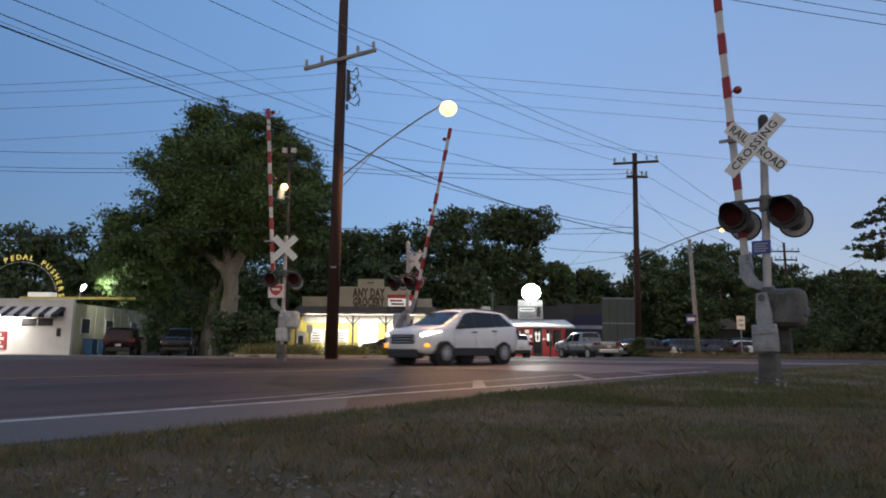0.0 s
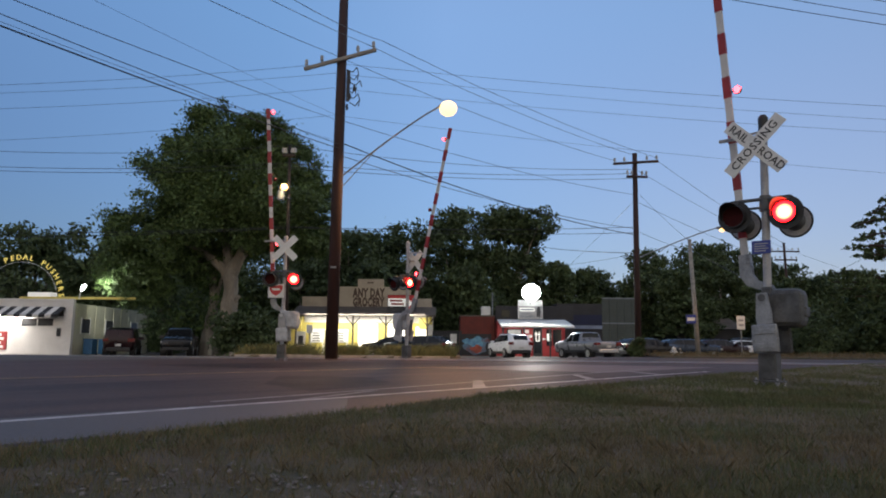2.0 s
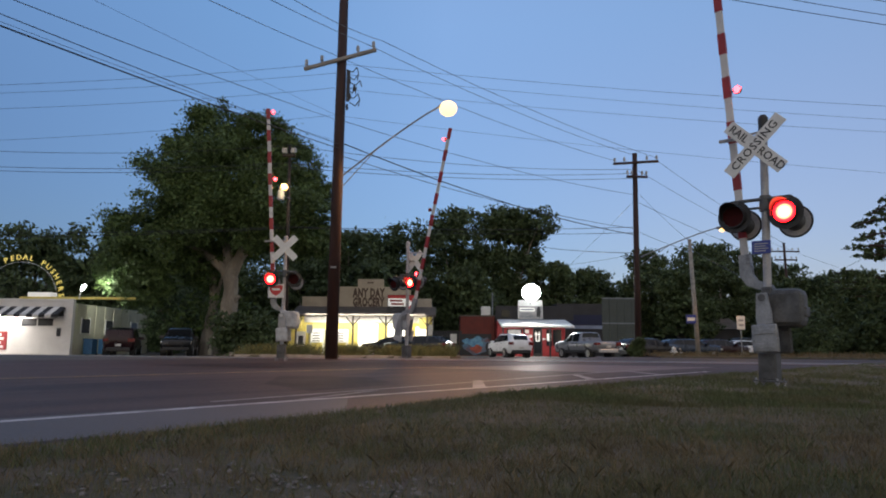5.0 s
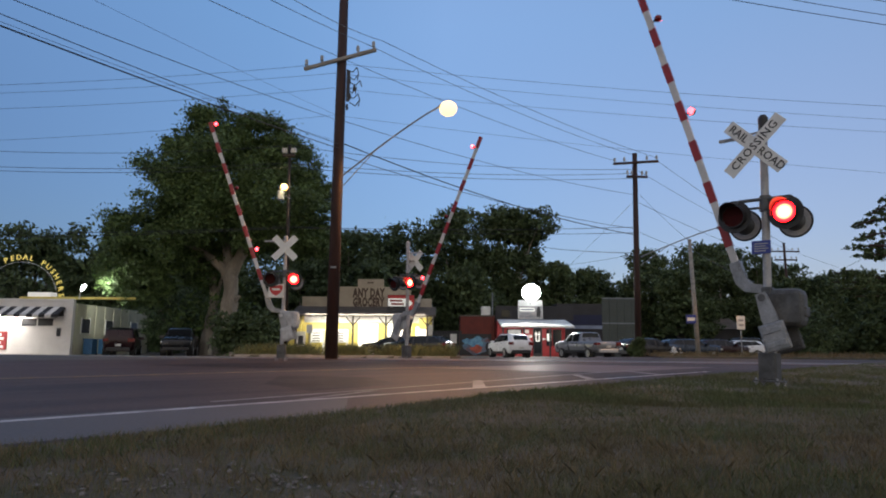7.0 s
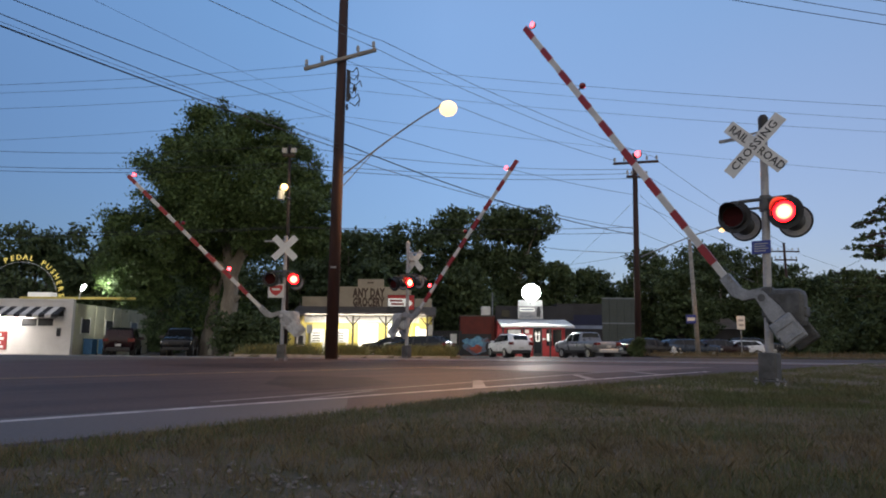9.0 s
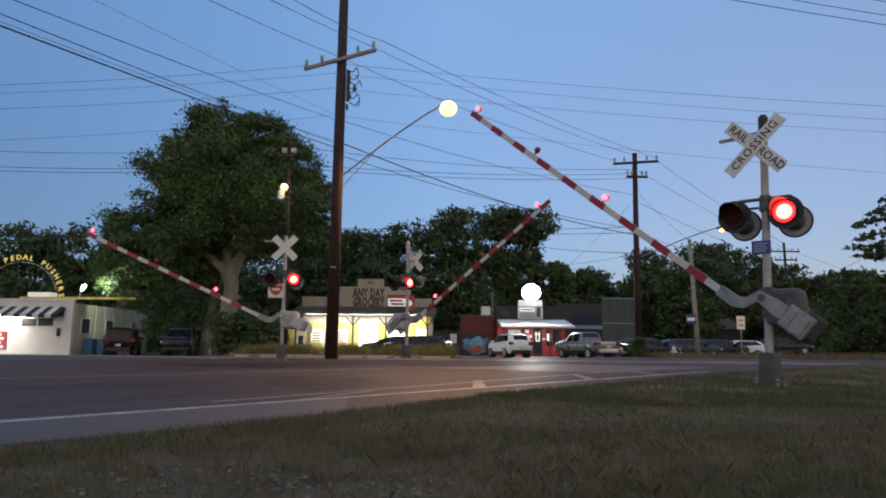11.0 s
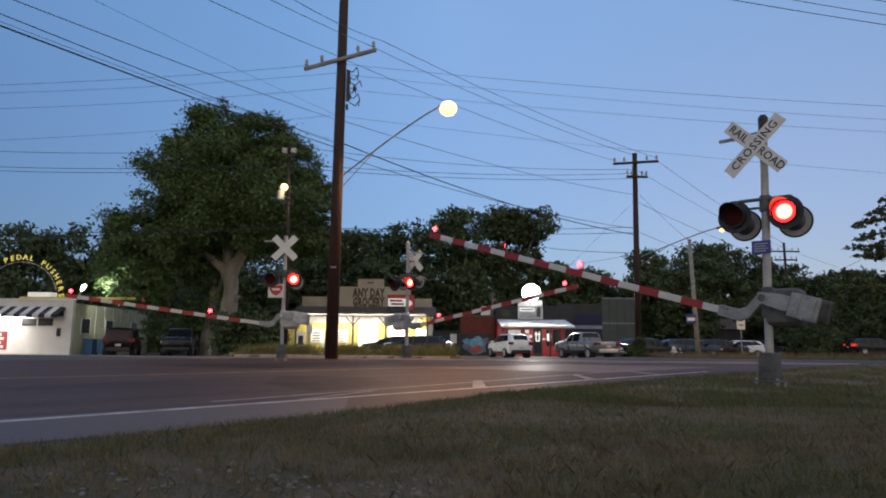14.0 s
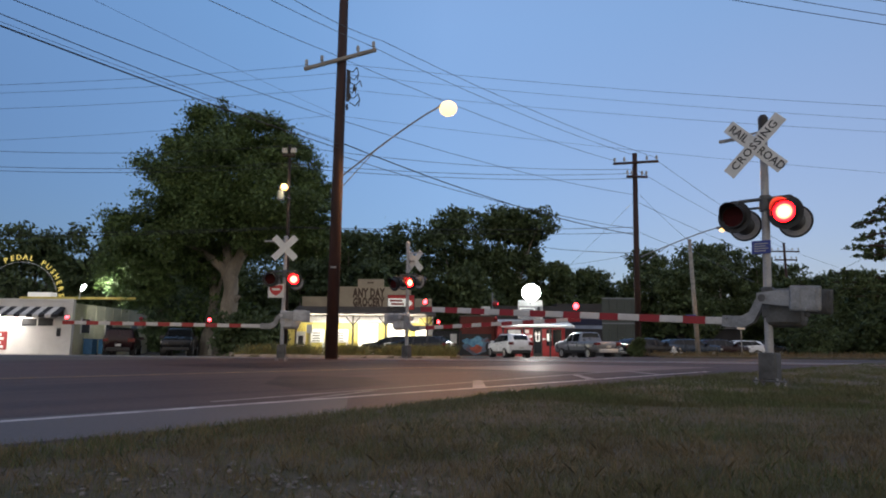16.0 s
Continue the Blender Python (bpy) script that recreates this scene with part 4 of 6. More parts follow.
tree_row_west = [(-36, 60, 10.5, 11), (-42.5, 62, 8.8, 8), (-30.5, 61, 9.6, 8), (-26.5, 63, 9.0, 8), (-22.5, 66, 8.2, 9), (-13.2, 64, 9.2, 8), (-33.5, 65, 8.6, 9), (-9, 62, 12.3, 8), (-3.5, 66, 13.8, 9), (0.5, 70, 15.6, 9), (5.0, 72, 16.2, 10), (8.4, 72, 16.2, 8.5), (11.6, 70, 10.6, 5.5), (-13, 70, 13, 10), (-19, 70, 11, 9), (15.8, 74, 9.5, 6), (18.5, 82, 9.6, 8)]
tree_row_east = [(21.8, 84, 9.0, 8), (25, 80, 13, 10), (30, 80, 14, 9), (34.5, 82, 14, 10), (40, 84, 13.5, 9), (45.5, 86, 12, 9), (51, 88, 10.5, 8), (57, 88, 10.5, 9), (63, 86, 9.5, 8), (38, 70, 8, 7), (44, 66, 7, 7), (27, 74, 10, 7), (48, 62, 6.5, 7), (2.5, 64, 9, 7), (-6.5, 58, 8.5, 6), (-6.9, 68, 12.6, 8)]
for i, (x, y, h, w) in enumerate(tree_row_west + tree_row_east):
    tree((x, y, 0), h * 1.02, w, "dark leafy tree against the evening sky", 50 + i, count=17000, size=0.25 if x < -25 else 0.21, trunk_r=0.25, low=0.1, fine=44)

# the dense wood that closes the view behind the trees
wr = np.random.default_rng(5)
cl = []
for k in range(700):
    x = -75 + 175 * wr.random()
    y = 92 + 10 * wr.random()
    cl.append((x, y, (6.4 + 1.0 * math.sin(x * 0.21) + 0.8 * math.sin(x * 0.53)) * wr.random() ** 0.8, 1.3 + 1.2 * wr.random()))
for k in range(260):
    x = -75 + 175 * wr.random()
    cl.append((x, 100 + 3 * wr.random(), 3.5 * wr.random(), 2.2))
tagged(leaves("woods", cl, 70000, 0.55, "leaf_dark", None, wr), "dense dark wood behind the shops", "woods", kind="stuff")
for i, (x, y, h, w) in enumerate(((-12.2, 40, 2.2, 3.4), (-10.6, 39, 2.4, 3.0), (11.3, 38.9, 1.0, 0.9), (33, 60, 4.5, 6), (-20.6, 50, 4.6, 5.0), (-18.6, 49, 3.4, 3.6), (-22.3, 55, 5.4, 5.0))):
    tree((x, y, 0), h, w, "low dense green bush at the lot's edge", 90 + i, count=5000, size=0.12, trunk_r=0.05, low=0.05, name="bush", fine=12)
plates = []
TIERS = ((-2.5, 6.1, 0.2, 6.9), (-2.6, 5.45, 0.3, 6.2), (-3.1, 5.05, 0.2, 5.5), (-2.7, 4.7, 0.2, 5.0), (-3.8, 4.0, -1.0, 3.75), (-3.9, 3.55, 0.2, 3.6), (-3.3, 3.25, 0.2, 3.3), (-2.6, 2.9, 0.3, 3.0), (-1.6, 6.7, 0.6, 7.6), (-0.8, 7.4, 0.8, 8.4))
for tx, tz, rx, rz in TIERS:
    for k in range(7):
        f = k / 6
        plates.append((tx + (rx - tx) * f, 0.5 * math.sin(5 * f + tz), tz + (rz - tz) * f, 0.1 + 0.3 * f ** 0.8))
tree((21.3, 30, 0), 9.6, 9, "dark cedar with drooping layered boughs", 7, count=16000, size=0.085, trunk_r=0.12, fork=0.5, limbs=0, bark="pole_wood", name="cedar_tree", fine=10, blobs=plates,
     boughs=[((0, 0, -0.3, 0.3), (0, 0, 4.5, 0.22), (0.2, 0, 9.0, 0.05))] + [((0, 0, rz - 0.3, 0.06), (tx * 0.5, 0.2, (tz + rz) / 2, 0.04), (tx, 0, tz, 0.012)) for tx, tz, rx, rz in TIERS])


# ---- buildings ----


def slab(parent, name, x0, x1, y0, y1, z0, z1, material, label="", bevel=0.01):
    return part(name, boxm(x0, x1, y0, y1, z0, z1, bevel=bevel), material, parent, label)


# the grocery: board false front, shingled canopy on braced posts, bright shop windows
gx = Matrix.Translation((-5.7, 50, 0))
shop = thing("grocery_shop", gx, "cream wooden shop with stepped front and lit windows", "shop")
slab(shop, "wall", -4.9, 4.9, 0.25, 0.4, -0.3, 3.4, "yellow_wall", "bright yellow front wall")
slab(shop, "side_wall", -4.9, -4.7, 0.4, 9, -0.3, 3.6, "cream_wall")
slab(shop, "side_wall", 4.7, 4.9, 0.4, 9, -0.3, 3.6, "cream_wall")
# white strip on the yellow wall paints in the band lit by the tubes
slab(shop, "tube_lit_strip", -4.7, 4.7, 0.2, 0.247, 2.22, 3.2, "white_wall", "wall strip over the windows, painted white for tube light")
slab(shop, "gable_board", 3.95, 4.7, -0.3, -0.2, 1.75, 2.6, "yellow_wall", "yellow board under the canopy")
slab(shop, "porch_wall", -5.7, -4.7, -0.9, -0.75, -0.3, 2.55, "yellow_wall", "yellow end wall of the porch")
part("porch_bulb", rodm((-5.45, -1.15, 2.3), (-5.45, -0.95, 2.42), 0.12, 0.06, seg=10), "tube", shop, "bright porch lamp")
slab(shop, "roof", -4.9, 4.9, 0.4, 9, 3.6, 3.75, "shingle")


def boards(name, x0, x1, z0, z1, parent, y=0.0):
    b = part(name, boxm(x0, x1, y + 0.03, y + 0.2, z0, z1), "cream_wall", parent, "cream boarded false front")
    n = max(2, int((x1 - x0) / 0.55))
    for i in range(n):
        w = (x1 - x0) / n
        part("board", boxm(x0 + i * w + 0.006, x0 + (i + 1) * w - 0.006, y, y + 0.03, z0, z1, bevel=0.004), "cream_wall", b)


boards("false_front", -4.88, -3.0, 3.2, 4.15, shop)
boards("false_front", -2.2, 3.3, 3.2, 4.92, shop)
boards("false_front", 3.3, 4.88, 3.2, 4.05, shop)
boards("false_front", -0.72, 1.25, 4.92, 5.5, shop)
for word, zz, wide in (("ANY DAY", 4.42, 0.56), ("GROCERY", 3.72, 0.53)):
    tx = text("lettering", word, 0.9, "brown_letters", shop, pose(0.12, -0.01, zz, 90, 0, 0), 0.01, 0.055, 1.1)
    tx.scale.x = wide
part("date_bar", boxm(0.0, 0.5, -0.012, 0.0, 5.18, 5.26), "brown_letters", shop)
bm = bmesh.new()
prism(bm, [(-1.9, 2.62), (-1.9, 2.72), (0.02, 3.42), (0.02, 3.3), (-1.75, 2.62)], 10.4, pose(-5.2, 0, 0) @ Matrix(((0, 0, 1, 0), (1, 0, 0, 0), (0, 1, 0, 0), (0, 0, 0, 1))))
part("canopy", bm, "shingle", shop, "brown shingled canopy")
for r in range(5):
    yy = -1.88 + r * 0.37
    zz = 2.735 + (yy + 1.9) * 0.365
    bm = bmesh.new()
    for i in range(26):
        x = -5.2 + i * 0.4 + (0.2 if r % 2 else 0)
        box(bm, x + 0.01, min(x + 0.39, 5.2), yy, yy + 0.4, zz, zz + 0.015)
    tagged(part("shingle_course", bm, "shingle", shop), kind="stuff")
for px in (-4.9, -0.78, 1.6, 4.6):
    po = part("post", boxm(px - 0.06, px + 0.06, -1.75, -1.63, -0.3, 2.62, bevel=0.01), "shingle", shop)
    for sd in (-1, 1):
        part("brace", rodm((px, -1.69, 1.95), (px + sd * 0.5, -1.69, 2.55), 0.045, seg=6), "shingle", po)
for k in range(4):
    part("tube_light", rodm((-4.3 + k * 2.3, -1.1, 2.86), (-2.5 + k * 2.3, -1.1, 2.86), 0.05, seg=8), "tube", shop, "glowing fluorescent tube")
for x0, x1, z0, z1 in ((-0.62, 0.86, 0.1, 2.15), (1.62, 2.9, 0.3, 2.15), (3.7, 4.5, 0.3, 1.95)):
    w = slab(shop, "window", x0, x1, 0.19, 0.26, z0, z1, "shop_window", "bright lit shop window")
    n = 3 if x1 - x0 > 1.5 else 2
    for i in range(n + 1):
        x = x0 + (x1 - x0) * i / n
        part("mullion", boxm(x - 0.03, x + 0.03, 0.15, 0.2, z0, z1), "white_wall", w)
    for k in range(4):
        part("poster", boxm(x0 + 0.1 + 0.22 * k, x0 + 0.25 + 0.22 * k, 0.17, 0.185, z0 + 0.08, z0 + 0.3 + 0.2 * (k % 2)), ("yellow_wall", "sign_white", "red_wall", "dark_wall")[k], w)


def vending(x, body, label):
    v = thing("vending_machine", Matrix.Translation((x, 49.7, -0.25)), label, "vending machine")
    part("cabinet", boxm(-0.48, 0.48, -0.4, 0.4, 0.05, 1.95, bevel=0.03), body, v)
    part("front_panel", boxm(-0.42, 0.42, -0.43, -0.4, 1.0, 1.85, bevel=0.01), "faint_glow_white", v, "glowing white front panel")
    part("lower_panel", boxm(-0.42, 0.42, -0.43, -0.4, 0.15, 0.96, bevel=0.01), "yellow_wall", v)
    bm = bmesh.new()
    for k in range(4):
        box(bm, -0.3, 0.25, -0.445, -0.43, 1.06 + 0.19 * k, 1.12 + 0.19 * k)
    part("label_bars", bm, "brown_letters", v)


vending(-9.25, "white_metal", "white vending machine with a yellow base")
vending(-7.5, "white_metal", "white vending machine with a yellow base")
ice = thing("poster_board", Matrix.Translation((-10.3, 48.6, -0.25)), "white framed notice board with dark print", "notice board")
part("board", boxm(-0.35, 0.35, -0.03, 0.03, 0.5, 1.75, bevel=0.01), "sign_white", ice)
part("print", boxm(-0.15, 0.2, -0.04, -0.03, 0.8, 1.45), "dark_wall", ice)
for sx in (-0.3, 0.3):
    part("leg", boxm(sx - 0.03, sx + 0.03, -0.02, 0.02, 0, 0.5), "pale_wood", ice)
sg = thing("shop_sign", Matrix.Translation((-3.0, 48.0, 3.05)), "red and white lit box sign under the false front", "sign")
part("cabinet", boxm(-0.98, 0.98, -0.12, 0.12, 0, 1.12, bevel=0.02), "dark_wall", sg)
part("white_face", boxm(-0.94, 0.35, -0.13, -0.12, 0.28, 0.85), "faint_glow_white", sg)
part("red_band", boxm(-0.94, 0.94, -0.132, -0.12, 0.86, 1.08), "sign_red", sg)
part("red_face", boxm(0.36, 0.94, -0.13, -0.12, 0.05, 0.85), "sign_red", sg)
bm = bmesh.new()
for k, (a, b) in enumerate(((-0.8, 0.1), (-0.7, 0.2))):
    box(bm, a, b, -0.138, -0.13, 0.62 - 0.24 * k, 0.76 - 0.24 * k)
part("writing_bars", bm, "red_wall", sg)
bm = bmesh.new()
pts = [(0.24 * (1 if i % 2 else 0.62) * math.cos(i * math.pi / 10), 0.24 * (1 if i % 2 else 0.62) * math.sin(i * math.pi / 10)) for i in range(20)]
prism(bm, pts, 0.01, pose(0.62, -0.13, 0.5, 90, 0, 0))
part("star", bm, "faint_glow_white", sg)
for sx in (-0.6, 0.6):
    part("hanger", boxm(sx - 0.03, sx + 0.03, 0.12, 2.05, 0.4, 0.46), "dark_wall", sg)

# the bicycle shop: white block front, striped awning, siding running back
bs = thing("bicycle_shop", Matrix.Translation((-23.5, 42, 0)), "white block building with a striped awning", "shop")
slab(bs, "wall", -9.5, 0.1, 0, 0.25, -0.3, 3.15, "white_wall", "white block front wall")
slab(bs, "parapet", -9.5, 0.13, -0.04, 0.3, 3.15, 3.3, "white_wall")
slab(bs, "corner_pillar", -0.35, 0.22, -0.08, 0.2, -0.3, 3.28, "white_wall")
sidem = pose(0.0, 0.25, 0, 0, 0, 2.5)
bm = boxm(-0.12, 0.12, 0, 12, -0.3, 3.05)
sw = part("side_wall", bm, "pale_wall", bs, "pale yellow siding")
sw.matrix_basis = sidem
for k in range(9):
    part("siding_batten", boxm(0.12, 0.15, 0.3 + k * 1.3, 0.36 + k * 1.3, 0, 3.0), "pale_wall", sw)
for y0, mt in ((1.0, "dark_wall"), (4.4, "dark_wall"), (8.6, "grey_wall")):
    w = part("window", boxm(0.1, 0.17, y0, y0 + 1.1, 1.2, 2.1), mt, sw)
    part("window_frame", boxm(0.1, 0.19, y0 - 0.07, y0, 1.13, 2.17), "white_wall", w)
    part("window_frame", boxm(0.1, 0.19, y0 + 1.1, y0 + 1.17, 1.13, 2.17), "white_wall", w)
slab(bs, "roof", -9.5, -0.7, 0.25, 12, 3.0, 3.12, "grey_wall")
slab(bs, "fascia_board", -3.5, 3.9, 0.35, 0.45, 3.3, 3.46, "yellow_wall", "long ochre board along the roof")
# unlit unit, brightened by the glow in its material
slab(bs, "roof_unit", -3.1, -1.6, 0.5, 1.2, 3.3, 3.75, "faint_glow_white", "pale roof unit with an added faint glow")
aw = part("awning", boxm(-9.5, -0.3, -0.05, 0.0, 2.2, 2.75), "dark_wall", bs, "black and white striped awning")
for k in range(24):
    x = -9.5 + k * 0.385
    bm = bmesh.new()
    prism(bm, [(-0.95, 2.1), (-0.95, 2.28), (0.0, 2.8), (0.0, 2.7), (-0.92, 2.2), (-0.92, 2.1)], 0.38, pose(x, 0, 0) @ Matrix(((0, 0, 1, 0), (1, 0, 0, 0), (0, 1, 0, 0), (0, 0, 0, 1))))
    part("awning_panel", bm, "awning_black" if k % 2 else "awning_white", aw)
w = slab(bs, "window", -3.0, -0.95, -0.03, 0.02, 1.6, 2.05, "dark_wall", "dark window band")
for x in (-3.0, -1.98, -0.95):
    part("mullion", boxm(x - 0.03, x + 0.03, -0.05, -0.02, 1.55, 2.1), "white_wall", w)
pp = slab(bs, "red_panel", -5.6, -3.8, -0.04, 0.0, 0.1, 1.25, "red_wall", "red panel with pale writing by the entrance")
for k in range(4):
    part("writing_bar", boxm(-5.4, -4.0 - 0.15 * (k % 2), -0.046, -0.04, 0.22 + 0.25 * k, 0.36 + 0.25 * k), "white_wall", pp)
slab(bs, "tube_light", -9.0, -3.2, -0.6, -0.5, 2.05, 2.11, "tube", "glowing tube under the awning")
slab(bs, "wall_lamp_box", -0.68, -0.5, -0.12, 0.0, 0.95, 1.45, "dark_wall")
bm = bmesh.new()
pipe(bm, [(0.55, -0.1, 3.3), (0.6, -0.1, 3.75), (0.75, -0.15, 3.95)], 0.04)
part("flood_bracket", bm, "white_metal", bs)
bm = bmesh.new()
bmesh.ops.create_uvsphere(bm, u_segments=12, v_segments=8, radius=0.13, matrix=Matrix.Translation((0.78, -0.15, 4.02)) @ Matrix.Rotation(0.5, 4, "Y") @ Matrix.Diagonal((1, 1, 1.8, 1)))
part("flood_lens", bm, "flood_glow", bs, smooth=True)
# arched wheel sign on the roof
arch = thing("arched_sign", Matrix.Translation((-27.72, 43.40, 3.34)), "yellow lettered half-wheel sign on the roof", "sign")
RA = 2.66
bm = bmesh.new()
pipe(bm, [(RA * 0.93 * math.cos(math.radians(a)), 0, RA * 0.93 * math.sin(math.radians(a))) for a in range(0, 181, 6)], 0.016)
part("wheel_rim", bm, "white_metal", arch)
for a in range(10, 180, 16):
    part("spoke", rodm((0, 0, 0), (RA * 0.9 * math.cos(math.radians(a)), 0, RA * 0.9 * math.sin(math.radians(a))), 0.007, seg=5), "dark_wall", arch)
word = "PEDAL PUSHERS"
for i, ch in enumerate(word):
    a = 113 - i * 8.9
    if ch != " ":
        text("letter", ch, 0.5, "yellow_sign", arch, pose(RA * 1.04 * math.cos(math.radians(a)), 0, RA * 1.04 * math.sin(math.radians(a)), 90, 90 - a, 0), 0.03)

# the red shop with its white awning and floodlit sign
rs = thing("red_shop", Matrix.Translation((7.1, 55, 0)), "red painted shop under a white awning roof", "shop")
slab(rs, "wall", -2.6, 3.0, 0, 0.25, -0.3, 2.6, "red_wall", "red front wall")
slab(rs, "side_wall", -2.6, -2.4, 0.25, 7, -0.3, 2.6, "red_wall")
slab(rs, "side_wall", 2.8, 3.0, 0.25, 7, -0.3, 2.6, "red_wall")
slab(rs, "upper_wall", -2.6, 4.0, 1.5, 1.7, 2.76, 3.95, "dark_wall", "dark upper storey")
slab(rs, "upper_window", -2.1, -1.4, 1.45, 1.5, 3.0, 3.6, "car_glass", "dark upper window")
slab(rs, "roof", -2.6, 3.0, 0.25, 7, 2.6, 2.75, "shingle")
bm = bmesh.new()
prism(bm, [(-4.0, 1.98), (-4.0, 2.1), (0.0, 2.74), (0.0, 2.62)], 5.6, pose(-2.58, 0, 0) @ Matrix(((0, 0, 1, 0), (1, 0, 0, 0), (0, 1, 0, 0), (0, 0, 0, 1))))
ar = part("awning_roof", bm, "white_metal", rs, "white sheet metal awning")
for k in range(12):
    bm = bmesh.new()
    rod(bm, (-2.45 + k * 0.49, -3.98, 2.11), (-2.45 + k * 0.49, -0.02, 2.745), 0.018, seg=6)
    part("seam_rib", bm, "white_metal", ar)
for px in (-2.45, -0.85, 1.15, 2.9):
    part("post", boxm(px - 0.06, px + 0.06, -3.9, -3.78, -0.3, 2.02), "dark_wall", rs)
d = slab(rs, "door", 0.35, 1.1, -0.05, 0.02, -0.3, 2.1, "car_glass", "dark glazed door")
for x0, x1, z0, z1 in ((0.35, 0.43, -0.3, 2.1), (1.02, 1.1, -0.3, 2.1), (0.43, 1.02, -0.3, 0.0)):
    part("door_frame", boxm(x0, x1, -0.07, -0.05, z0, z1), "black", d)
for x0, x1, z0, z1 in ((0.56, 0.9, 0.95, 1.05), (0.56, 0.64, 1.05, 1.75), (0.82, 0.9, 1.05, 1.75), (0.5, 0.96, 1.5, 1.58)):
    part("notice", boxm(x0, x1, -0.068, -0.05, z0, z1), "faint_glow_white", d)
for x0, x1, mt in ((-1.8, -0.55, "shop_window"), (1.45, 1.9, "car_glass"), (1.98, 2.7, "car_glass")):
    w = slab(rs, "window", x0, x1, -0.04, 0.02, 0.6, 1.95, "car_glass", "dark shop window")
    for a, b, c, e in ((x0 - 0.06, x1 + 0.06, 0.54, 0.6), (x0 - 0.06, x1 + 0.06, 1.95, 2.01), (x0 - 0.06, x0, 0.6, 1.95), (x1, x1 + 0.06, 0.6, 1.95)):
        part("window_frame", boxm(a, b, -0.06, -0.03, c, e), "red_wall", w)
    if mt == "shop_window":
        # added grey panel gives the upper glass its pale, lit look
        part("pale_lit_pane", boxm(x0 + 0.1, x1 - 0.1, -0.05, -0.04, 1.2, 1.9), "silver_paint", w, "pale grey panel on the glass for its lit look")
# these papers are no lamps; their glow only brightens them
part("notice", boxm(1.5, 1.85, -0.055, -0.041, 1.0, 1.6), "faint_glow_white", rs, "white papers on the window with an added faint glow")
part("notice", boxm(-2.4, -2.0, -0.03, 0.0, 0.9, 1.5), "faint_glow_white", rs, "white painted notice with an added faint glow")
for cx, cz, r in ((-0.12, 1.75, 0.2), (0.1, 1.35, 0.17), (-0.2, 1.15, 0.12), (0.08, 0.75, 0.1), (1.27, 1.15, 0.11), (2.85, 0.35, 0.1)):
    pts = [(r * (1 + 0.3 * math.sin(3 * a + cx * 9)) * math.cos(a), r * (1 + 0.25 * math.cos(2 * a)) * math.sin(a)) for a in [k * math.tau / 14 for k in range(14)]]
    part("painted_motif", prismm(pts, 0.01, pose(cx, 0.0, cz, 90, 0, 0)), "white_wall", rs, "white painted motif")
slab(rs, "tube_light", -2.2, 2.6, -1.0, -0.92, 2.4, 2.46, "tube", "glowing tube under the awning")
sn = thing("roof_sign", Matrix.Translation((7.15, 54.2, 2.75)), "white floodlit sign panel with grey print on the roof", "sign")
part("panel", boxm(-1.0, 1.0, -0.06, 0.06, 0.0, 1.55, bevel=0.02), "white_metal", sn)
# grey face leaves a white top strip: the floodlight's falloff put into colour
part("dim_lower_face", boxm(-0.96, 0.96, -0.066, -0.06, 0.04, 1.05), "silver_paint", sn, "printed lower face greyed below the floodlit top")
# glow in the strip adds to the floodlit look
part("name_strip", boxm(-0.86, 0.34, -0.075, -0.066, 0.62, 0.9), "faint_glow_white", sn)
bm = bmesh.new()
for k in range(3):
    box(bm, -0.8, 0.3 - 0.1 * k, -0.072, -0.066, 0.14 + 0.15 * k, 0.21 + 0.15 * k)
box(bm, -0.78, 0.26, -0.08, -0.075, 0.7, 0.82)
part("print_bars", bm, "grey_wall", sn)
part("picture", prismm([(0.5, 0.2), (0.75, 0.15), (0.85, 0.6), (0.75, 1.0), (0.6, 1.0), (0.5, 0.6)], 0.012, pose(0, -0.064, 0, 90, 0, 0)), "dark_wall", sn)
fl = thing("flood_lamp", Matrix.Translation((7.16, 53.60, 4.91)), "white floodlight glowing above the roof sign", "lamp")
# lens drawn far larger than the lamp so that it covers the glare
bm = bmesh.new()
bmesh.ops.create_uvsphere(bm, u_segments=20, v_segments=12, radius=1, matrix=Matrix.Translation((0, -0.05, -0.05)) @ Matrix.Diagonal((0.76, 0.2, 0.7, 1)))
part("lens", bm, "flood_glow", fl, "dazzling white lens swollen to the size of its glare", smooth=True)
part("housing", boxm(-0.6, 0.6, 0.0, 0.35, -0.6, 0.5, bevel=0.1), "grey_case", fl)
part("bracket", rodm((0, 0.4, -0.2), (0, 0.6, -1.1), 0.05), "galvanised", fl)
bx = thing("brick_shed", Matrix.Translation((3.1, 56, 0)), "red brown flat-roofed shed with a mural below", "shed")
part("wall", boxm(-1.6, 1.3, 0, 5, -0.3, 3.0, bevel=0.02), "brick_red", bx)
part("roof_edge", boxm(-1.65, 1.35, -0.05, 5, 3.0, 3.12), "shingle", bx)
mu = part("mural", boxm(-1.5, 1.0, -0.05, 0.0, -0.2, 1.55), "dark_wall", bx, "dark board with a painted mural")
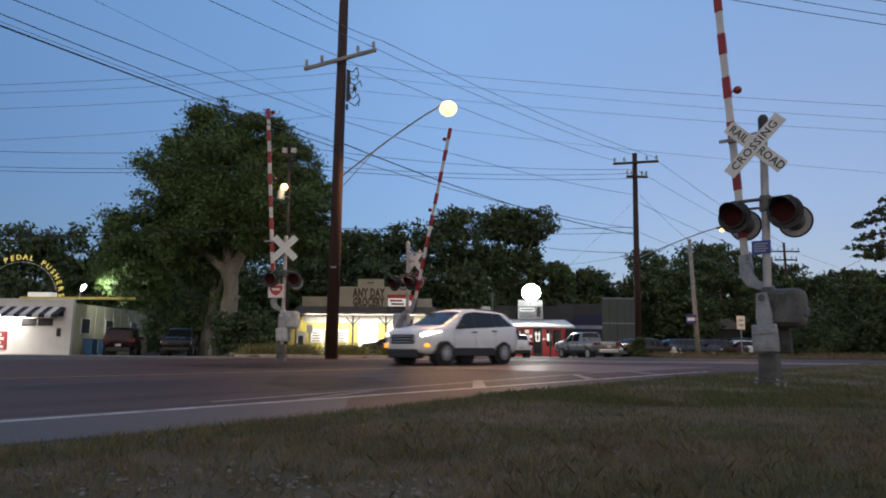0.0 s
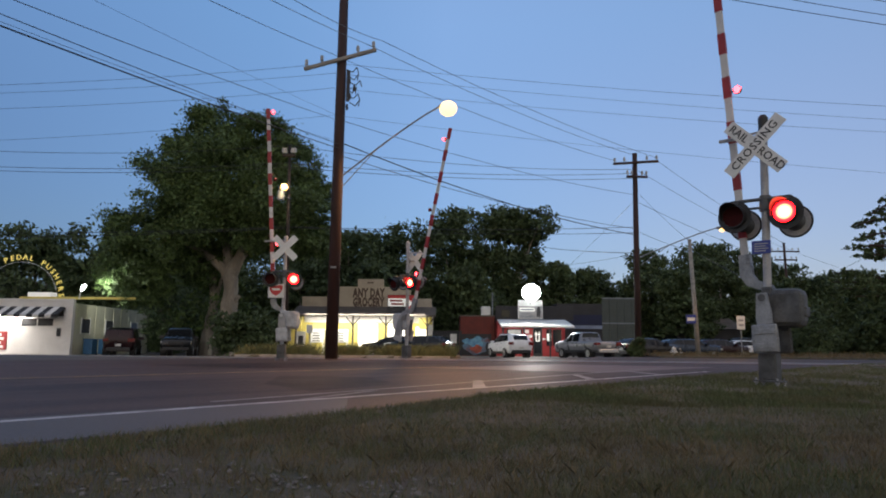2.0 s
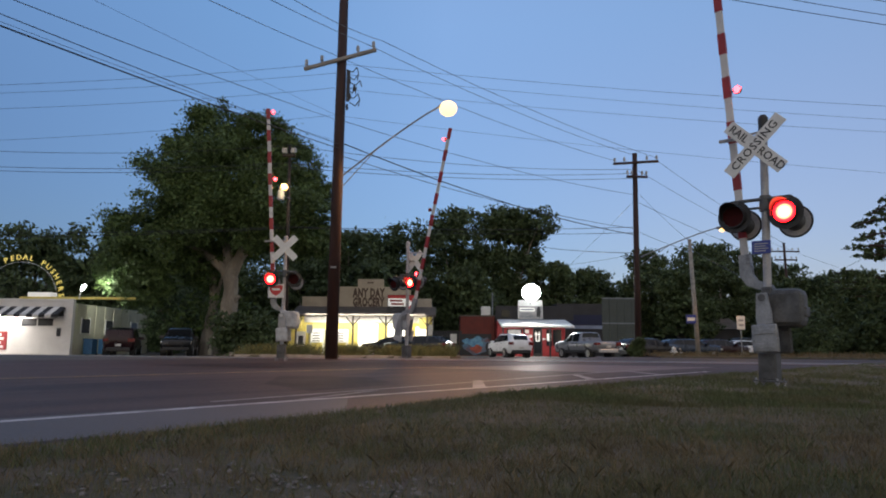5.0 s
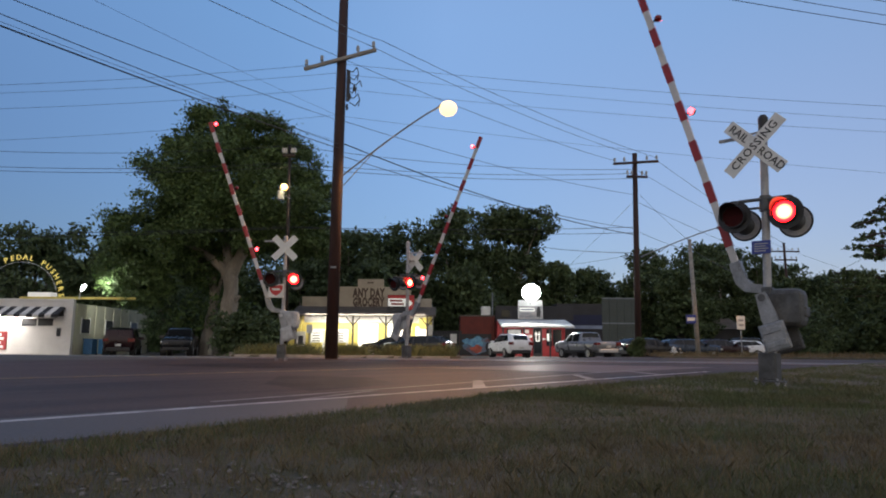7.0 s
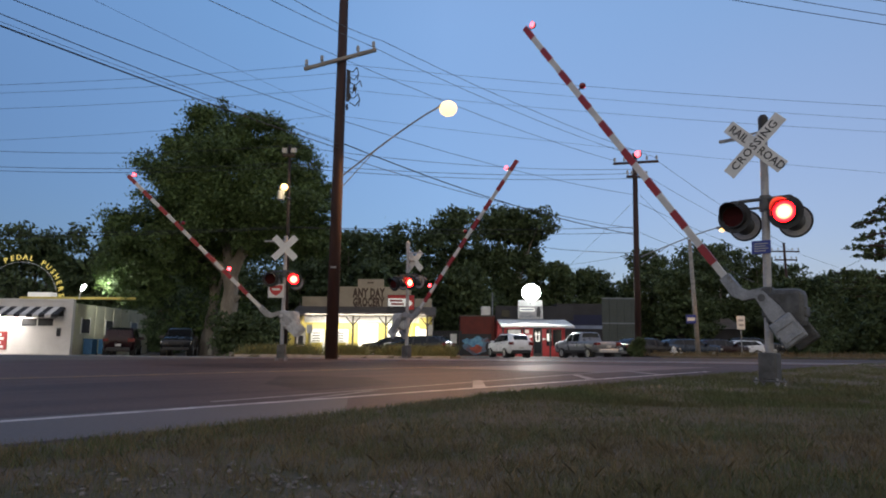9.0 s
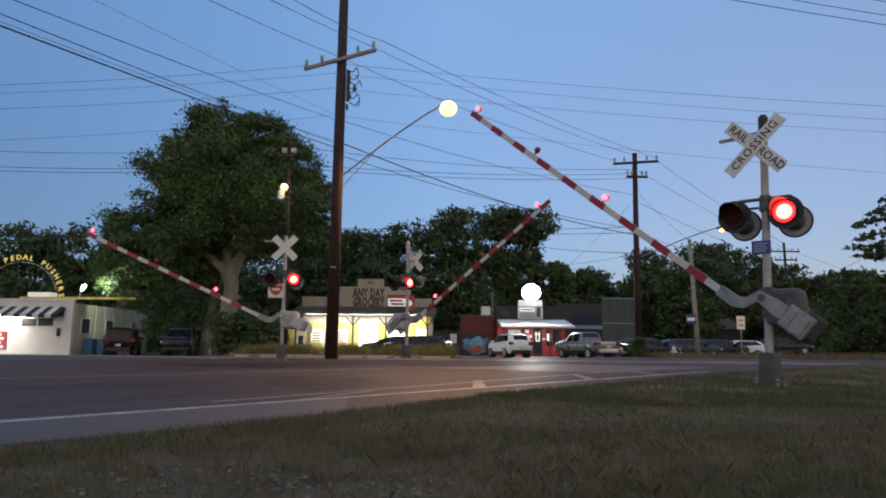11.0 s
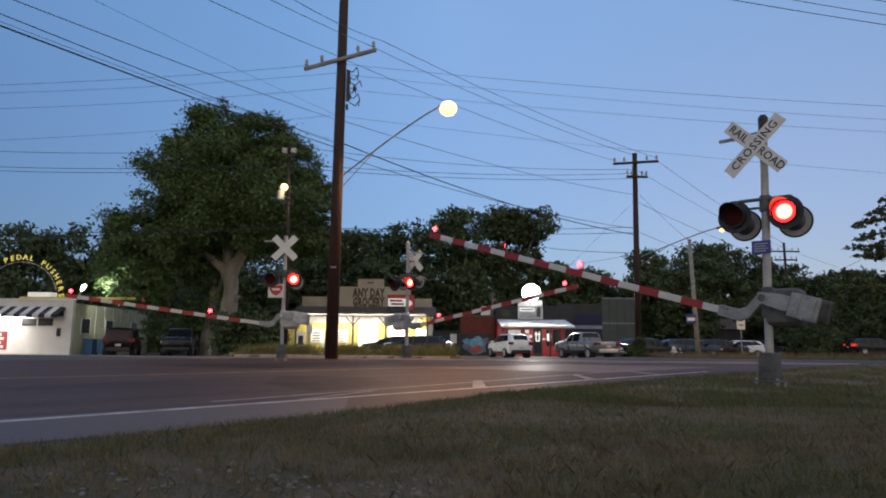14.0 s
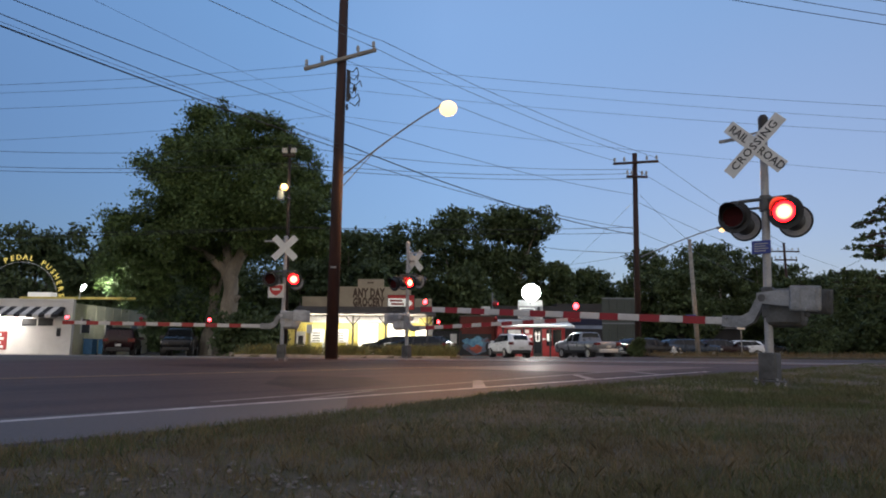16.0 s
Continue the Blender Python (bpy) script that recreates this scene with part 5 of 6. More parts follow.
for cx, cz, r, mt, yy in ((-0.3, 0.5, 0.85, "mural", -0.06), (-0.25, 0.85, 0.6, "mural_sky", -0.07), (-0.2, 0.3, 0.42, "mural_red", -0.08), (0.55, 1.0, 0.3, "mural", -0.07), (-1.1, 0.95, 0.28, "mural_sky", -0.065)):
    pts = [(r * 1.15 * (1 + 0.2 * math.sin(3 * a + cx * 7) + 0.1 * math.sin(5 * a)) * math.cos(a), r * 0.75 * (1 + 0.2 * math.cos(4 * a + cz)) * math.sin(a)) for a in [k * math.tau / 20 for k in range(20)]]
    pts = [(max(-1.48 - cx, min(0.98 - cx, x)), max(-0.18 - cz, min(1.5 - cz, z))) for x, z in pts]
    part("painted_shape", prismm(pts, 0.01, pose(cx, yy, cz, 90, 0, 0)), mt, mu)
part("roof_vent", boxm(0.2, 1.0, 0.8, 1.5, 3.12, 3.9, bevel=0.02), "white_metal", bx)
part("vent_pipe", rodm((1.15, 0.6, 3.1), (1.15, 0.6, 5.1), 0.06), "grey_wall", bx)
bh = thing("dark_building", Matrix.Translation((14.5, 60, 0)), "dark blue-grey building with a lit edge painted pale", "building")
part("wall", boxm(-4.2, 0.2, 0, 6, -0.3, 4.4), "dark_wall", bh)
# pale blue strip stands for the light along this edge
part("band", boxm(-4.2, 0.2, -0.05, 0.0, 2.15, 2.45), "pale_blue", bh)
part("blue_panel", boxm(-4.2, 0.2, -0.04, 0.0, 2.5, 3.4), "navy", bh)
pn = thing("panel_fence", Matrix.Translation((14.35, 54, 0)), "tall grey-green sheet metal screen", "screen")
for k in range(5):
    part("panel", boxm(-1.4 + k * 0.6, -0.82 + k * 0.6, -0.04, 0.04, -0.3, 4.5, bevel=0.01), "billboard", pn)
part("frame", boxm(-1.42, 1.62, -0.07, -0.04, 2.4, 2.5), "grey_wall", pn)
part("frame", boxm(-1.42, 1.62, -0.07, -0.04, 4.42, 4.52), "grey_wall", pn)
ws = thing("white_shed", Matrix.Translation((-17.6, 50, 0)), "small white shed behind the trees", "shed")
part("wall", boxm(-1.5, 1.5, 0, 3, -0.3, 2.5), "white_wall", ws)
part("roof", boxm(-1.7, 1.7, -0.2, 3.2, 2.5, 2.62), "shingle", ws)
part("doorway", boxm(-0.9, 0.2, -0.03, 0.0, -0.3, 2.0), "dark_wall", ws)
fence = thing("dark_fence", Matrix.Translation((0.2, 54, 0)), "dark slatted yard fence beside the shop", "fence")
for k in range(14):
    part("slat", boxm(-1.4 + k * 0.2, -1.23 + k * 0.2, -0.02, 0.02, -0.3, 1.75), "dark_wall", fence)
part("notice", boxm(0.45, 0.95, -0.04, -0.02, 0.75, 1.5), "sign_white", fence, "white paper notice")
house = thing("house", Matrix.Translation((40, 74, 0)), "low dark house among the far trees", "house")
part("wall", boxm(-14, -7, 0, 8, -0.3, 2.6), "dark_wall", house)
part("roof", prismm([(-0.6, 2.6), (4, 4.0), (8.6, 2.6)], 8, pose(-14.5, 0, 0) @ Matrix(((0, 0, 1, 0), (1, 0, 0, 0), (0, 1, 0, 0), (0, 0, 0, 1)))), "shingle", house)
part("window", boxm(-12, -10.8, -0.03, 0.0, 1.0, 2.1), "grey_wall", house)


# ---- road signs, hydrant, bins ----
def sign_post(base, h, w, ph, material, label, bars=None):
    s = thing("road_sign", pose(*base, 0, 0, 6), label, "road sign")
    part("post", rodm((0, 0, 0), (0, 0, h), 0.03, seg=8), "galvanised", s)
    p = part("panel", boxm(-w / 2, w / 2, -0.05, -0.03, h - ph, h, bevel=0.008), material, s)
    if bars:
        for k in range(2):
            part("writing_bar", boxm(-w * 0.3, w * 0.3, -0.056, -0.05, h - ph * (0.4 + 0.35 * k), h - ph * (0.25 + 0.35 * k)), bars, p)


sign_post((18.75, 41.92, 0.00), 2.55, 0.55, 0.85, "sign_white", "pale rectangular road sign on a thin post", "silver_paint")
sign_post((-9.35, 47.0, -0.25), 2.2, 0.42, 0.6, "sign_white", "small white sign by the shop lot")
sign_post((-0.9, 48.6, -0.25), 2.3, 0.36, 0.75, "sign_white", "narrow white sign at the end of the shop")
bl = thing("street_sign", Matrix.Translation((17.14, 45.70, 2.49)), "small blue sign fixed on the grey pole", "road sign")
part("panel", boxm(-0.42, 0.25, -0.02, 0.0, -0.3, 0.3, bevel=0.006), "sign_blue", bl)
part("writing_bar", boxm(-0.35, 0.18, -0.026, -0.02, -0.12, 0.1), "sign_white", bl)
part("bracket", boxm(0.1, 0.4, 0.0, 0.25, -0.03, 0.03), "galvanised", bl)
hy = thing("fire_hydrant", Matrix.Translation((13.2, 38.2, -0.16)), "white fire hydrant on the verge", "hydrant")
bm = bmesh.new()
rod(bm, (0, 0, 0), (0, 0, 0.08), 0.17, seg=14)
rod(bm, (0, 0, 0.08), (0, 0, 0.62), 0.11, 0.1, seg=14)
bmesh.ops.create_uvsphere(bm, u_segments=14, v_segments=8, radius=0.125, matrix=Matrix.Translation((0, 0, 0.62)))
rod(bm, (0, 0, 0.72), (0, 0, 0.8), 0.035, seg=6)
part("barrel", bm, "hydrant", hy, smooth=False)
for a in (-1, 1):
    part("nozzle", rodm((a * 0.08, 0, 0.46), (a * 0.19, 0, 0.46), 0.06, seg=10), "hydrant", hy)
part("nozzle", rodm((0, -0.08, 0.42), (0, -0.2, 0.42), 0.075, seg=10), "hydrant", hy)
for k, (x, y) in enumerate(((-22.95, 43.7), (-22.6, 44.9))):
    bn = thing("waste_bin", Matrix.Translation((x, y, -0.24)), "blue plastic wheeled bin beside the wall", "bin", "bins")
    bm = bmesh.new()
    box(bm, -0.3, 0.3, -0.33, 0.33, 0.06, 1.0, bevel=0.04)
    part("tub", bm, "white_bin", bn)
    part("lid", boxm(-0.33, 0.33, -0.37, 0.36, 1.0, 1.07, bevel=0.02), "white_bin", bn)
    for sx in (-0.26, 0.26):
        part("wheel", rodm((sx - 0.03, 0.3, 0.1), (sx + 0.03, 0.3, 0.1), 0.1), "tyre", bn)

# ---- vehicles ----


def vehicle(kind, m, paint, label, st, glass_st, wheelbase, track, wr, head="head_off", tail="tail_off", amber=None, keyed=False, group="parked vehicles", roof_rails=False):
    """A car lofted from stations along its length (front = +x): x, sill, shoulder, top, widths at sill, shoulder and top."""
    v = thing(kind, m, label, kind.replace("_", " "), group)
    bm = bmesh.new()
    rows = []
    for x, zs, zb, zt, ws, wb, wt in st:
        half = [(ws * 0.55, zs), (ws * 0.93, zs + 0.02), (ws, zs + 0.14), (wb, zs + (zb - zs) * 0.55), (wb * 0.99, zb - 0.06), (wb * 0.96, zb)]
        k = (zt - zb)
        half += [(wb * 0.96 + (wt - wb * 0.96) * 0.5, zb + k * 0.5), (wt, zb + k * 0.93), (wt * 0.86, zt), (0, zt + 0.012)]
        rows.append([bm.verts.new((x, -y, z)) for y, z in half] + [bm.verts.new((x, y, z)) for y, z in half[-2::-1]])
    for a, b in zip(rows, rows[1:]):
        for i in range(len(a) - 1):
            bm.faces.new((a[i], a[i + 1], b[i + 1], b[i]))
        bm.faces.new((a[-1], a[0], b[0], b[-1]))
    bm.faces.new(rows[0])
    bm.faces.new(rows[-1][::-1])
    bmesh.ops.recalc_face_normals(bm, faces=bm.faces[:])
    body = part("body", bm, paint, v, smooth=True)
    # side glass: panes that follow the body a finger's width outside
    sts = {s[0]: s for s in st}

    def at(x):
        xs = sorted(sts)
        for a, b in zip(xs, xs[1:]):
            if a <= x <= b:
                t = (x - a) / (b - a)
                return [p + (q - p) * t for p, q in zip(sts[a], sts[b])]
        return sts[xs[0]] if x < xs[0] else sts[xs[-1]]

    for side in (-1, 1):
        for pane, out in [(q, 0.008) for q in glass_st["side"]] + [(q, 0.014) for q in glass_st.get("pillars", ())]:
            bm = bmesh.new()
            n = 6
            low, top = [], []
            for i in range(n + 1):
                x0 = pane[0] + (pane[1] - pane[0]) * i / n
                x1 = pane[2] + (pane[3] - pane[2]) * i / n
                for x, f, lst in ((x0, 0.06, low), (x1, 0.86, top)):
                    _, zs, zb, zt, ws, wb, wt = at(x)
                    y = wb * 0.96 + (wt - wb * 0.96) * f + out
                    lst.append(bm.verts.new((x, side * y, zb + (zt - zb) * f)))
            for i in range(n):
                bm.faces.new((low[i], low[i + 1], top[i + 1], top[i]))
            if out > 0.01:
                part("door_pillar", bm, "trim", v, "black door pillar")
            else:
                part("side_window", bm, "car_glass", v, "dark tinted side window", smooth=True)
    for nm, (xa, fa, xb, fb) in (("windscreen", glass_st["front"]), ("rear_window", glass_st["rear"])):
        bm = bmesh.new()
        rr = []
        for x, f in ((xa, fa), ((xa + xb) / 2, (fa + fb) / 2), (xb, fb)):
            _, zs, zb, zt, ws, wb, wt = at(x)
            z = zt + 0.02
            rr.append([bm.verts.new((x + (0.015 if nm == "windscreen" else -0.015), y * (wt * 0.86), z - 0.02 * abs(y))) for y in (-1, -0.5, 0, 0.5, 1)])
        for a, b in zip(rr, rr[1:]):
            for i in range(4):
                bm.faces.new((a[i], a[i + 1], b[i + 1], b[i]))
        part(nm, bm, "car_glass", v, "dark " + nm.replace("_", " "), smooth=True)
    wheels = []
    for fx in (wheelbase / 2, -wheelbase / 2):
        for side in (-1, 1):
            y = side * track / 2
            bm = bmesh.new()
            rod(bm, (fx, y - side * 0.2, wr), (fx, y + side * 0.1, wr), wr + 0.055, wr + 0.055, seg=28)
            part("wheel_arch", bm, "trim", v)
            wh = part("wheel", rodm((0, -0.105, 0), (0, 0.105, 0), wr * 0.62, wr * 0.62, seg=16), "trim", v)
            wh.location = (fx, y + side * 0.02, wr)
            bm = bmesh.new()
            prev = None
            for i in range(25):
                a = i * math.tau / 24
                ring = [bm.verts.new((r * math.cos(a), yy, r * math.sin(a))) for r, yy in ((wr * 0.64, -0.115), (wr * 0.93, -0.12), (wr, -0.08), (wr, 0.08), (wr * 0.93, 0.12), (wr * 0.64, 0.115))]
                if prev:
                    for j in range(5):
                        bm.faces.new((prev[j], prev[j + 1], ring[j + 1], ring[j]))
                prev = ring
            part("tyre", bm, "tyre", wh, smooth=True)
            bm = bmesh.new()
            for k in range(10):
                box(bm, -0.022, 0.022, -0.012, 0.012, 0.02, wr * 0.62, Matrix.Translation((0, side * 0.112, 0)) @ pose(0, 0, 0, 0, 36 * k, 0))
            rod(bm, (0, side * 0.1, 0), (0, side * 0.125, 0), 0.06, seg=10)
            ring = bmesh.ops.create_cone(bm, cap_ends=False, segments=24, radius1=wr * 0.63, radius2=wr * 0.6, depth=0.03, matrix=Matrix.Translation((0, side * 0.11, 0)) @ Matrix.Rotation(math.pi / 2 * side, 4, "X"))
            rod(bm, (0, side * 0.085, 0), (0, side * 0.095, 0), wr * 0.6, seg=24)
            part("rim", bm, "rim", wh)
            wheels.append((wh, (fx, y + side * 0.02, wr)))
    xf, xr = st[-1][0], st[0][0]
    _, zs, zb, zt, ws, wb, wt = at(xf - 0.25)
    for side in (-1, 1):
        if keyed:
            bm = bmesh.new()
            prev = None
            for k in range(8):
                x = xf - 0.06 - 0.085 * k
                _, _, zk, _, _, wk, _ = at(x)
                f = k / 7
                ring = [bm.verts.new((x, side * (wk + o), zk + dz)) for o, dz in ((0.016, -0.12 + 0.07 * f), (0.018, -0.015), (-0.06, -0.015), (-0.06, -0.12 + 0.07 * f))]
                if prev:
                    for q in range(4):
                        bm.faces.new((prev[q], prev[(q + 1) % 4], ring[(q + 1) % 4], ring[q]))
                else:
                    bm.faces.new(ring)
                prev = ring
            bm.faces.new(prev)
            bmesh.ops.recalc_face_normals(bm, faces=bm.faces[:])
        else:
            bm = bmesh.new()
            vs = box(bm, xf - 0.62, xf - 0.06, side * (at(xf - 0.3)[5] - 0.16), side * (at(xf - 0.3)[5] - 0.0) + side * 0.02, zb - 0.2, zb - 0.09, bevel=0.03)
            for w in vs:
                w.co.z += 0.12 * (xf - 0.3 - w.co.x) * (1 if w.co.z > zb - 0.15 else 0.7)
                w.co.y -= side * 0.35 * max(0, w.co.x - (xf - 0.32))
        part("headlight", bm, head, v)
        if amber:
            bm = bmesh.new()
            box(bm, xf - 0.34, xf - 0.13, side * (at(xf - 0.3)[5] - 0.16), side * (at(xf - 0.22)[5] - 0.0), zs + 0.19, zs + 0.29, bevel=0.025)
            part("fog_lamp", bm, amber, v, "lit amber corner lamp")
        w2 = at(xr + 0.15)
        bm = bmesh.new()
        box(bm, xr - 0.015, xr + 0.3, side * (w2[5] - 0.32), side * (w2[5] + 0.01), w2[2] - 0.22, w2[2] - 0.03, bevel=0.03)
        part("tail_light", bm, tail, v)
        x = glass_st["front"][0] - 0.35
        _, _, zb2, _, _, wb2, _ = at(x)
        bm = bmesh.new()
        box(bm, x - 0.12, x + 0.06, side * (wb2 - 0.03), side * (wb2 + 0.17), zb2 + 0.02, zb2 + 0.16, bevel=0.03)
        part("wing_mirror", bm, "trim" if keyed else paint, v)
        for hx in glass_st.get("handles", (0.1, -0.85)):
            bm = bmesh.new()
            box(bm, hx - 0.11, hx + 0.11, side * (at(hx)[5] - 0.01), side * (at(hx)[5] + 0.03), at(hx)[2] - 0.1, at(hx)[2] - 0.06, bevel=0.01)
            part("door_handle", bm, "trim", v)
        bm = bmesh.new()
        box(bm, -wheelbase / 2 + wr + 0.06, wheelbase / 2 - wr - 0.06, side * (st[len(st) // 2][4] - 0.06), side * (st[len(st) // 2][4] + 0.012), st[len(st) // 2][1] - 0.02, st[len(st) // 2][1] + (0.23 if keyed else 0.16), bevel=0.02)
        part("sill_cladding", bm, "trim", v)
        if roof_rails:
            bm = bmesh.new()
            pipe(bm, [(0.45, side * 0.56, 1.63), (0.3, side * 0.57, 1.68), (-1.3, side * 0.56, 1.67), (-1.45, side * 0.55, 1.61)], 0.018)
            part("roof_rail", bm, "trim", v)
    bm = bmesh.new()
    if keyed:
        box(bm, xf - 0.14, xf + 0.025, -0.5, 0.5, 0.58, 0.88, bevel=0.06)
    else:
        box(bm, xf - 0.08, xf + 0.03, -wb * 0.5, wb * 0.5, zb - 0.3, zb - 0.1, bevel=0.03)
    grille = part("grille", bm, "trim", v)
    if keyed:
        for z in (0.64, 0.72, 0.8):
            part("slat", boxm(xf, xf + 0.032, -0.4, 0.4, z, z + 0.025, bevel=0.006), "rim", grille, "chrome slat")
    for side in (-1, 1):
        for sx in glass_st.get("seams", (0.98, 0.03, -0.95)):
            bm = bmesh.new()
            _, z0, z1, _, w0, w1, _ = at(sx)
            q = [(w0 + 0.003, z0 + 0.15), (w1 + 0.004, z0 + (z1 - z0) * 0.55), (w1 * 0.99 + 0.004, z1 - 0.06), (w1 * 0.96 + 0.005, z1)]
            a = [bm.verts.new((sx - 0.006, side * y, z)) for y, z in q]
            b = [bm.verts.new((sx + 0.006, side * y, z)) for y, z in q]
            for k in range(3):
                bm.faces.new((a[k], a[k + 1], b[k + 1], b[k]))
            part("door_seam", bm, "trim", v)
    bm = bmesh.new()
    box(bm, xf - 0.3, xf + 0.02, -ws * (0.72 if keyed else 0.86), ws * (0.72 if keyed else 0.86), zs - (0.12 if keyed else 0.06), zs + 0.14, bevel=0.04)
    part("front_bumper", bm, "trim", v)
    bm = bmesh.new()
    box(bm, xr - 0.03, xr + 0.25, -ws * 0.86, ws * 0.86, zs - 0.02, zs + 0.24, bevel=0.05)
    part("rear_bumper", bm, "trim" if kind != "pickup_truck" else "rim", v)
    part("number_plate", boxm(xr - 0.05, xr - 0.03, -0.16, 0.16, zs + 0.3, zs + 0.45), "plate", v)
    return v, wheels


SUV = [(-2.22, 0.5, 0.96, 1.04, 0.7, 0.76, 0.58), (-2.14, 0.42, 1.1, 1.2, 0.8, 0.86, 0.6), (-1.98, 0.34, 1.15, 1.49, 0.86, 0.905, 0.6), (-1.75, 0.3, 1.15, 1.6, 0.88, 0.92, 0.62), (-1.3, 0.28, 1.12, 1.64, 0.88, 0.92, 0.65),
       (-0.7, 0.28, 1.08, 1.655, 0.88, 0.92, 0.67), (-0.1, 0.28, 1.05, 1.67, 0.88, 0.92, 0.68), (0.3, 0.28, 1.03, 1.6, 0.88, 0.92, 0.67), (0.75, 0.28, 1.02, 1.38, 0.88, 0.92, 0.69),
       (1.2, 0.28, 1.02, 1.14, 0.88, 0.92, 0.74), (1.55, 0.29, 0.99, 1.08, 0.87, 0.9, 0.74), (1.9, 0.31, 0.97, 1.05, 0.84, 0.87, 0.7), (2.08, 0.34, 0.94, 1.01, 0.75, 0.79, 0.62), (2.2, 0.4, 0.87, 0.93, 0.56, 0.6, 0.46)]
SUV_GLASS = {"side": [(0.92, 0.012, 0.4, 0.012), (-0.012, -0.95, -0.012, -0.95), (-0.975, -1.9, -0.975, -1.42)], "front": (1.18, 0, 0.38, 1), "rear": (-2.12, 0, -1.8, 1), "pillars": [(0.07, -0.07, 0.07, -0.07), (-0.89, -1.04, -0.89, -1.04)]}
VAN = [(x, zs, zb, 1.76 if -1.99 < x < 0.35 else 1.6 if x < -2.1 and zt > 1.1 else zt, ws, wb, 0.74 if -2.2 < x < 0.5 else wt) for x, zs, zb, zt, ws, wb, wt in SUV]
SEDAN = [(x, zs, zb * 0.9, 0.62 + (zt - 0.62) * 0.78 if zt > 0.9 else zt * 0.92, ws, wb, wt) for x, zs, zb, zt, ws, wb, wt in SUV]
TRUCK = [(-2.6, 0.55, 1.02, 1.05, 0.86, 0.9, 0.86), (-2.5, 0.5, 1.12, 1.15, 0.9, 0.94, 0.88), (-0.62, 0.42, 1.12, 1.15, 0.9, 0.95, 0.88), (-0.58, 0.42, 1.12, 1.72, 0.9, 0.95, 0.7), (-0.4, 0.42, 1.12, 1.78, 0.9, 0.95, 0.7),
         (0.5, 0.42, 1.12, 1.79, 0.9, 0.95, 0.7), (0.85, 0.42, 1.12, 1.68, 0.9, 0.95, 0.71), (1.35, 0.42, 1.12, 1.25, 0.9, 0.95, 0.78), (1.9, 0.42, 1.1, 1.2, 0.9, 0.94, 0.8), (2.5, 0.45, 1.02, 1.1, 0.88, 0.9, 0.78), (2.68, 0.5, 0.9, 0.95, 0.8, 0.82, 0.7)]
TRUCK_GLASS = {"side": [(1.2, 0.35, 0.8, 0.35), (0.28, -0.5, 0.28, -0.45)], "front": (1.33, 0, 0.9, 1), "rear": (-0.6, 0, -0.58, 1), "handles": (0.15, -0.3)}

HEADING = 227
moving, moving_wheels = vehicle("suv", pose(RO.x, RO.y, 0, 0, 0, HEADING), "white_car", "white SUV driving with lit headlamps and amber lamps", SUV, SUV_GLASS, 2.69, 1.6, 0.35,
                                head="head_on", tail="tail_off", amber="amber_on", keyed=True, group="moving vehicles", roof_rails=True)
vehicle("suv", pose(4.82, 48.4, -0.25, 0, 0, 107), "white_car", "white SUV parked facing the red shop", SUV, SUV_GLASS, 2.69, 1.6, 0.35, roof_rails=True)
vehicle("pickup_truck", pose(9.85, 46.0, -0.25, 0, 0, 112), "silver_car", "silver pickup truck parked before the shops", TRUCK, TRUCK_GLASS, 3.2, 1.62, 0.37)
vehicle("minivan", pose(-20.75, 43.6, -0.25, 0, 0, 108), "maroon_car", "dark maroon van parked nose to the wall", VAN, SUV_GLASS, 2.8, 1.6, 0.34)
vehicle("pickup_truck", pose(-17.05, 43.6, -0.25, 0, 0, 286), "black_car", "black pickup parked facing the road", TRUCK, TRUCK_GLASS, 3.2, 1.62, 0.37)
vehicle("sedan", pose(-3.3, 46.4, -0.25, 0, 0, 165), "black_car", "black car parked before the grocery", SEDAN, SUV_GLASS, 2.69, 1.6, 0.33)
vehicle("sedan", pose(-1.6, 44.0, -0.25, 0, 0, 160), "black_car", "black car parked by the weeds", SEDAN, SUV_GLASS, 2.69, 1.6, 0.33)
for k, (x, y, rz, pt, lb) in enumerate(((14.6, 47.5, 20, "black_car", "dark car parked beside the pole"), (18.5, 50, 10, "blue_car", "dark car parked under the trees"), (25.0, 57, 190, "white_car", "pale car parked under the trees"),
                                        (21.5, 52, 15, "maroon_car", "dark red car parked under the trees"), (29.5, 62, 5, "black_car", "black car parked under the trees"))):
    vehicle("sedan", pose(x, y, -0.25, 0, 0, rz), pt, lb, SEDAN, SUV_GLASS, 2.69, 1.6, 0.33)
leaving, _ = vehicle("sedan", pose(30, 56, 0, 0, 0, 0), "black_car", "dark car pulling out with its brake lamps lit", SEDAN, SUV_GLASS, 2.69, 1.6, 0.33, tail="tail_dim", group="moving vehicles")

# ---- lawn, verges, grass, pebbles ----


def edge_v(u):
    return 9.95 if u < -14 else 9.95 - (u + 14) * 0.15 if u < -9 else 9.2 - (u + 9) * 0.0714 if u < -2 else 8.7 - (u + 2) * 0.00625


def lawn_z(x, y):
    p = Vector((x, y, 0)) - RO
    e = max(0.0, p.dot(RN) - edge_v(p.dot(RD)) - 0.1)
    k = min(1.0, e / 1.6)
    return 0.018 - 0.075 * k + k * 0.03 * noise.noise((x * 0.6, y * 0.6, 0)) + 0.012 * noise.noise((x * 3, y * 3, 3))


bm = bmesh.new()
rows = []
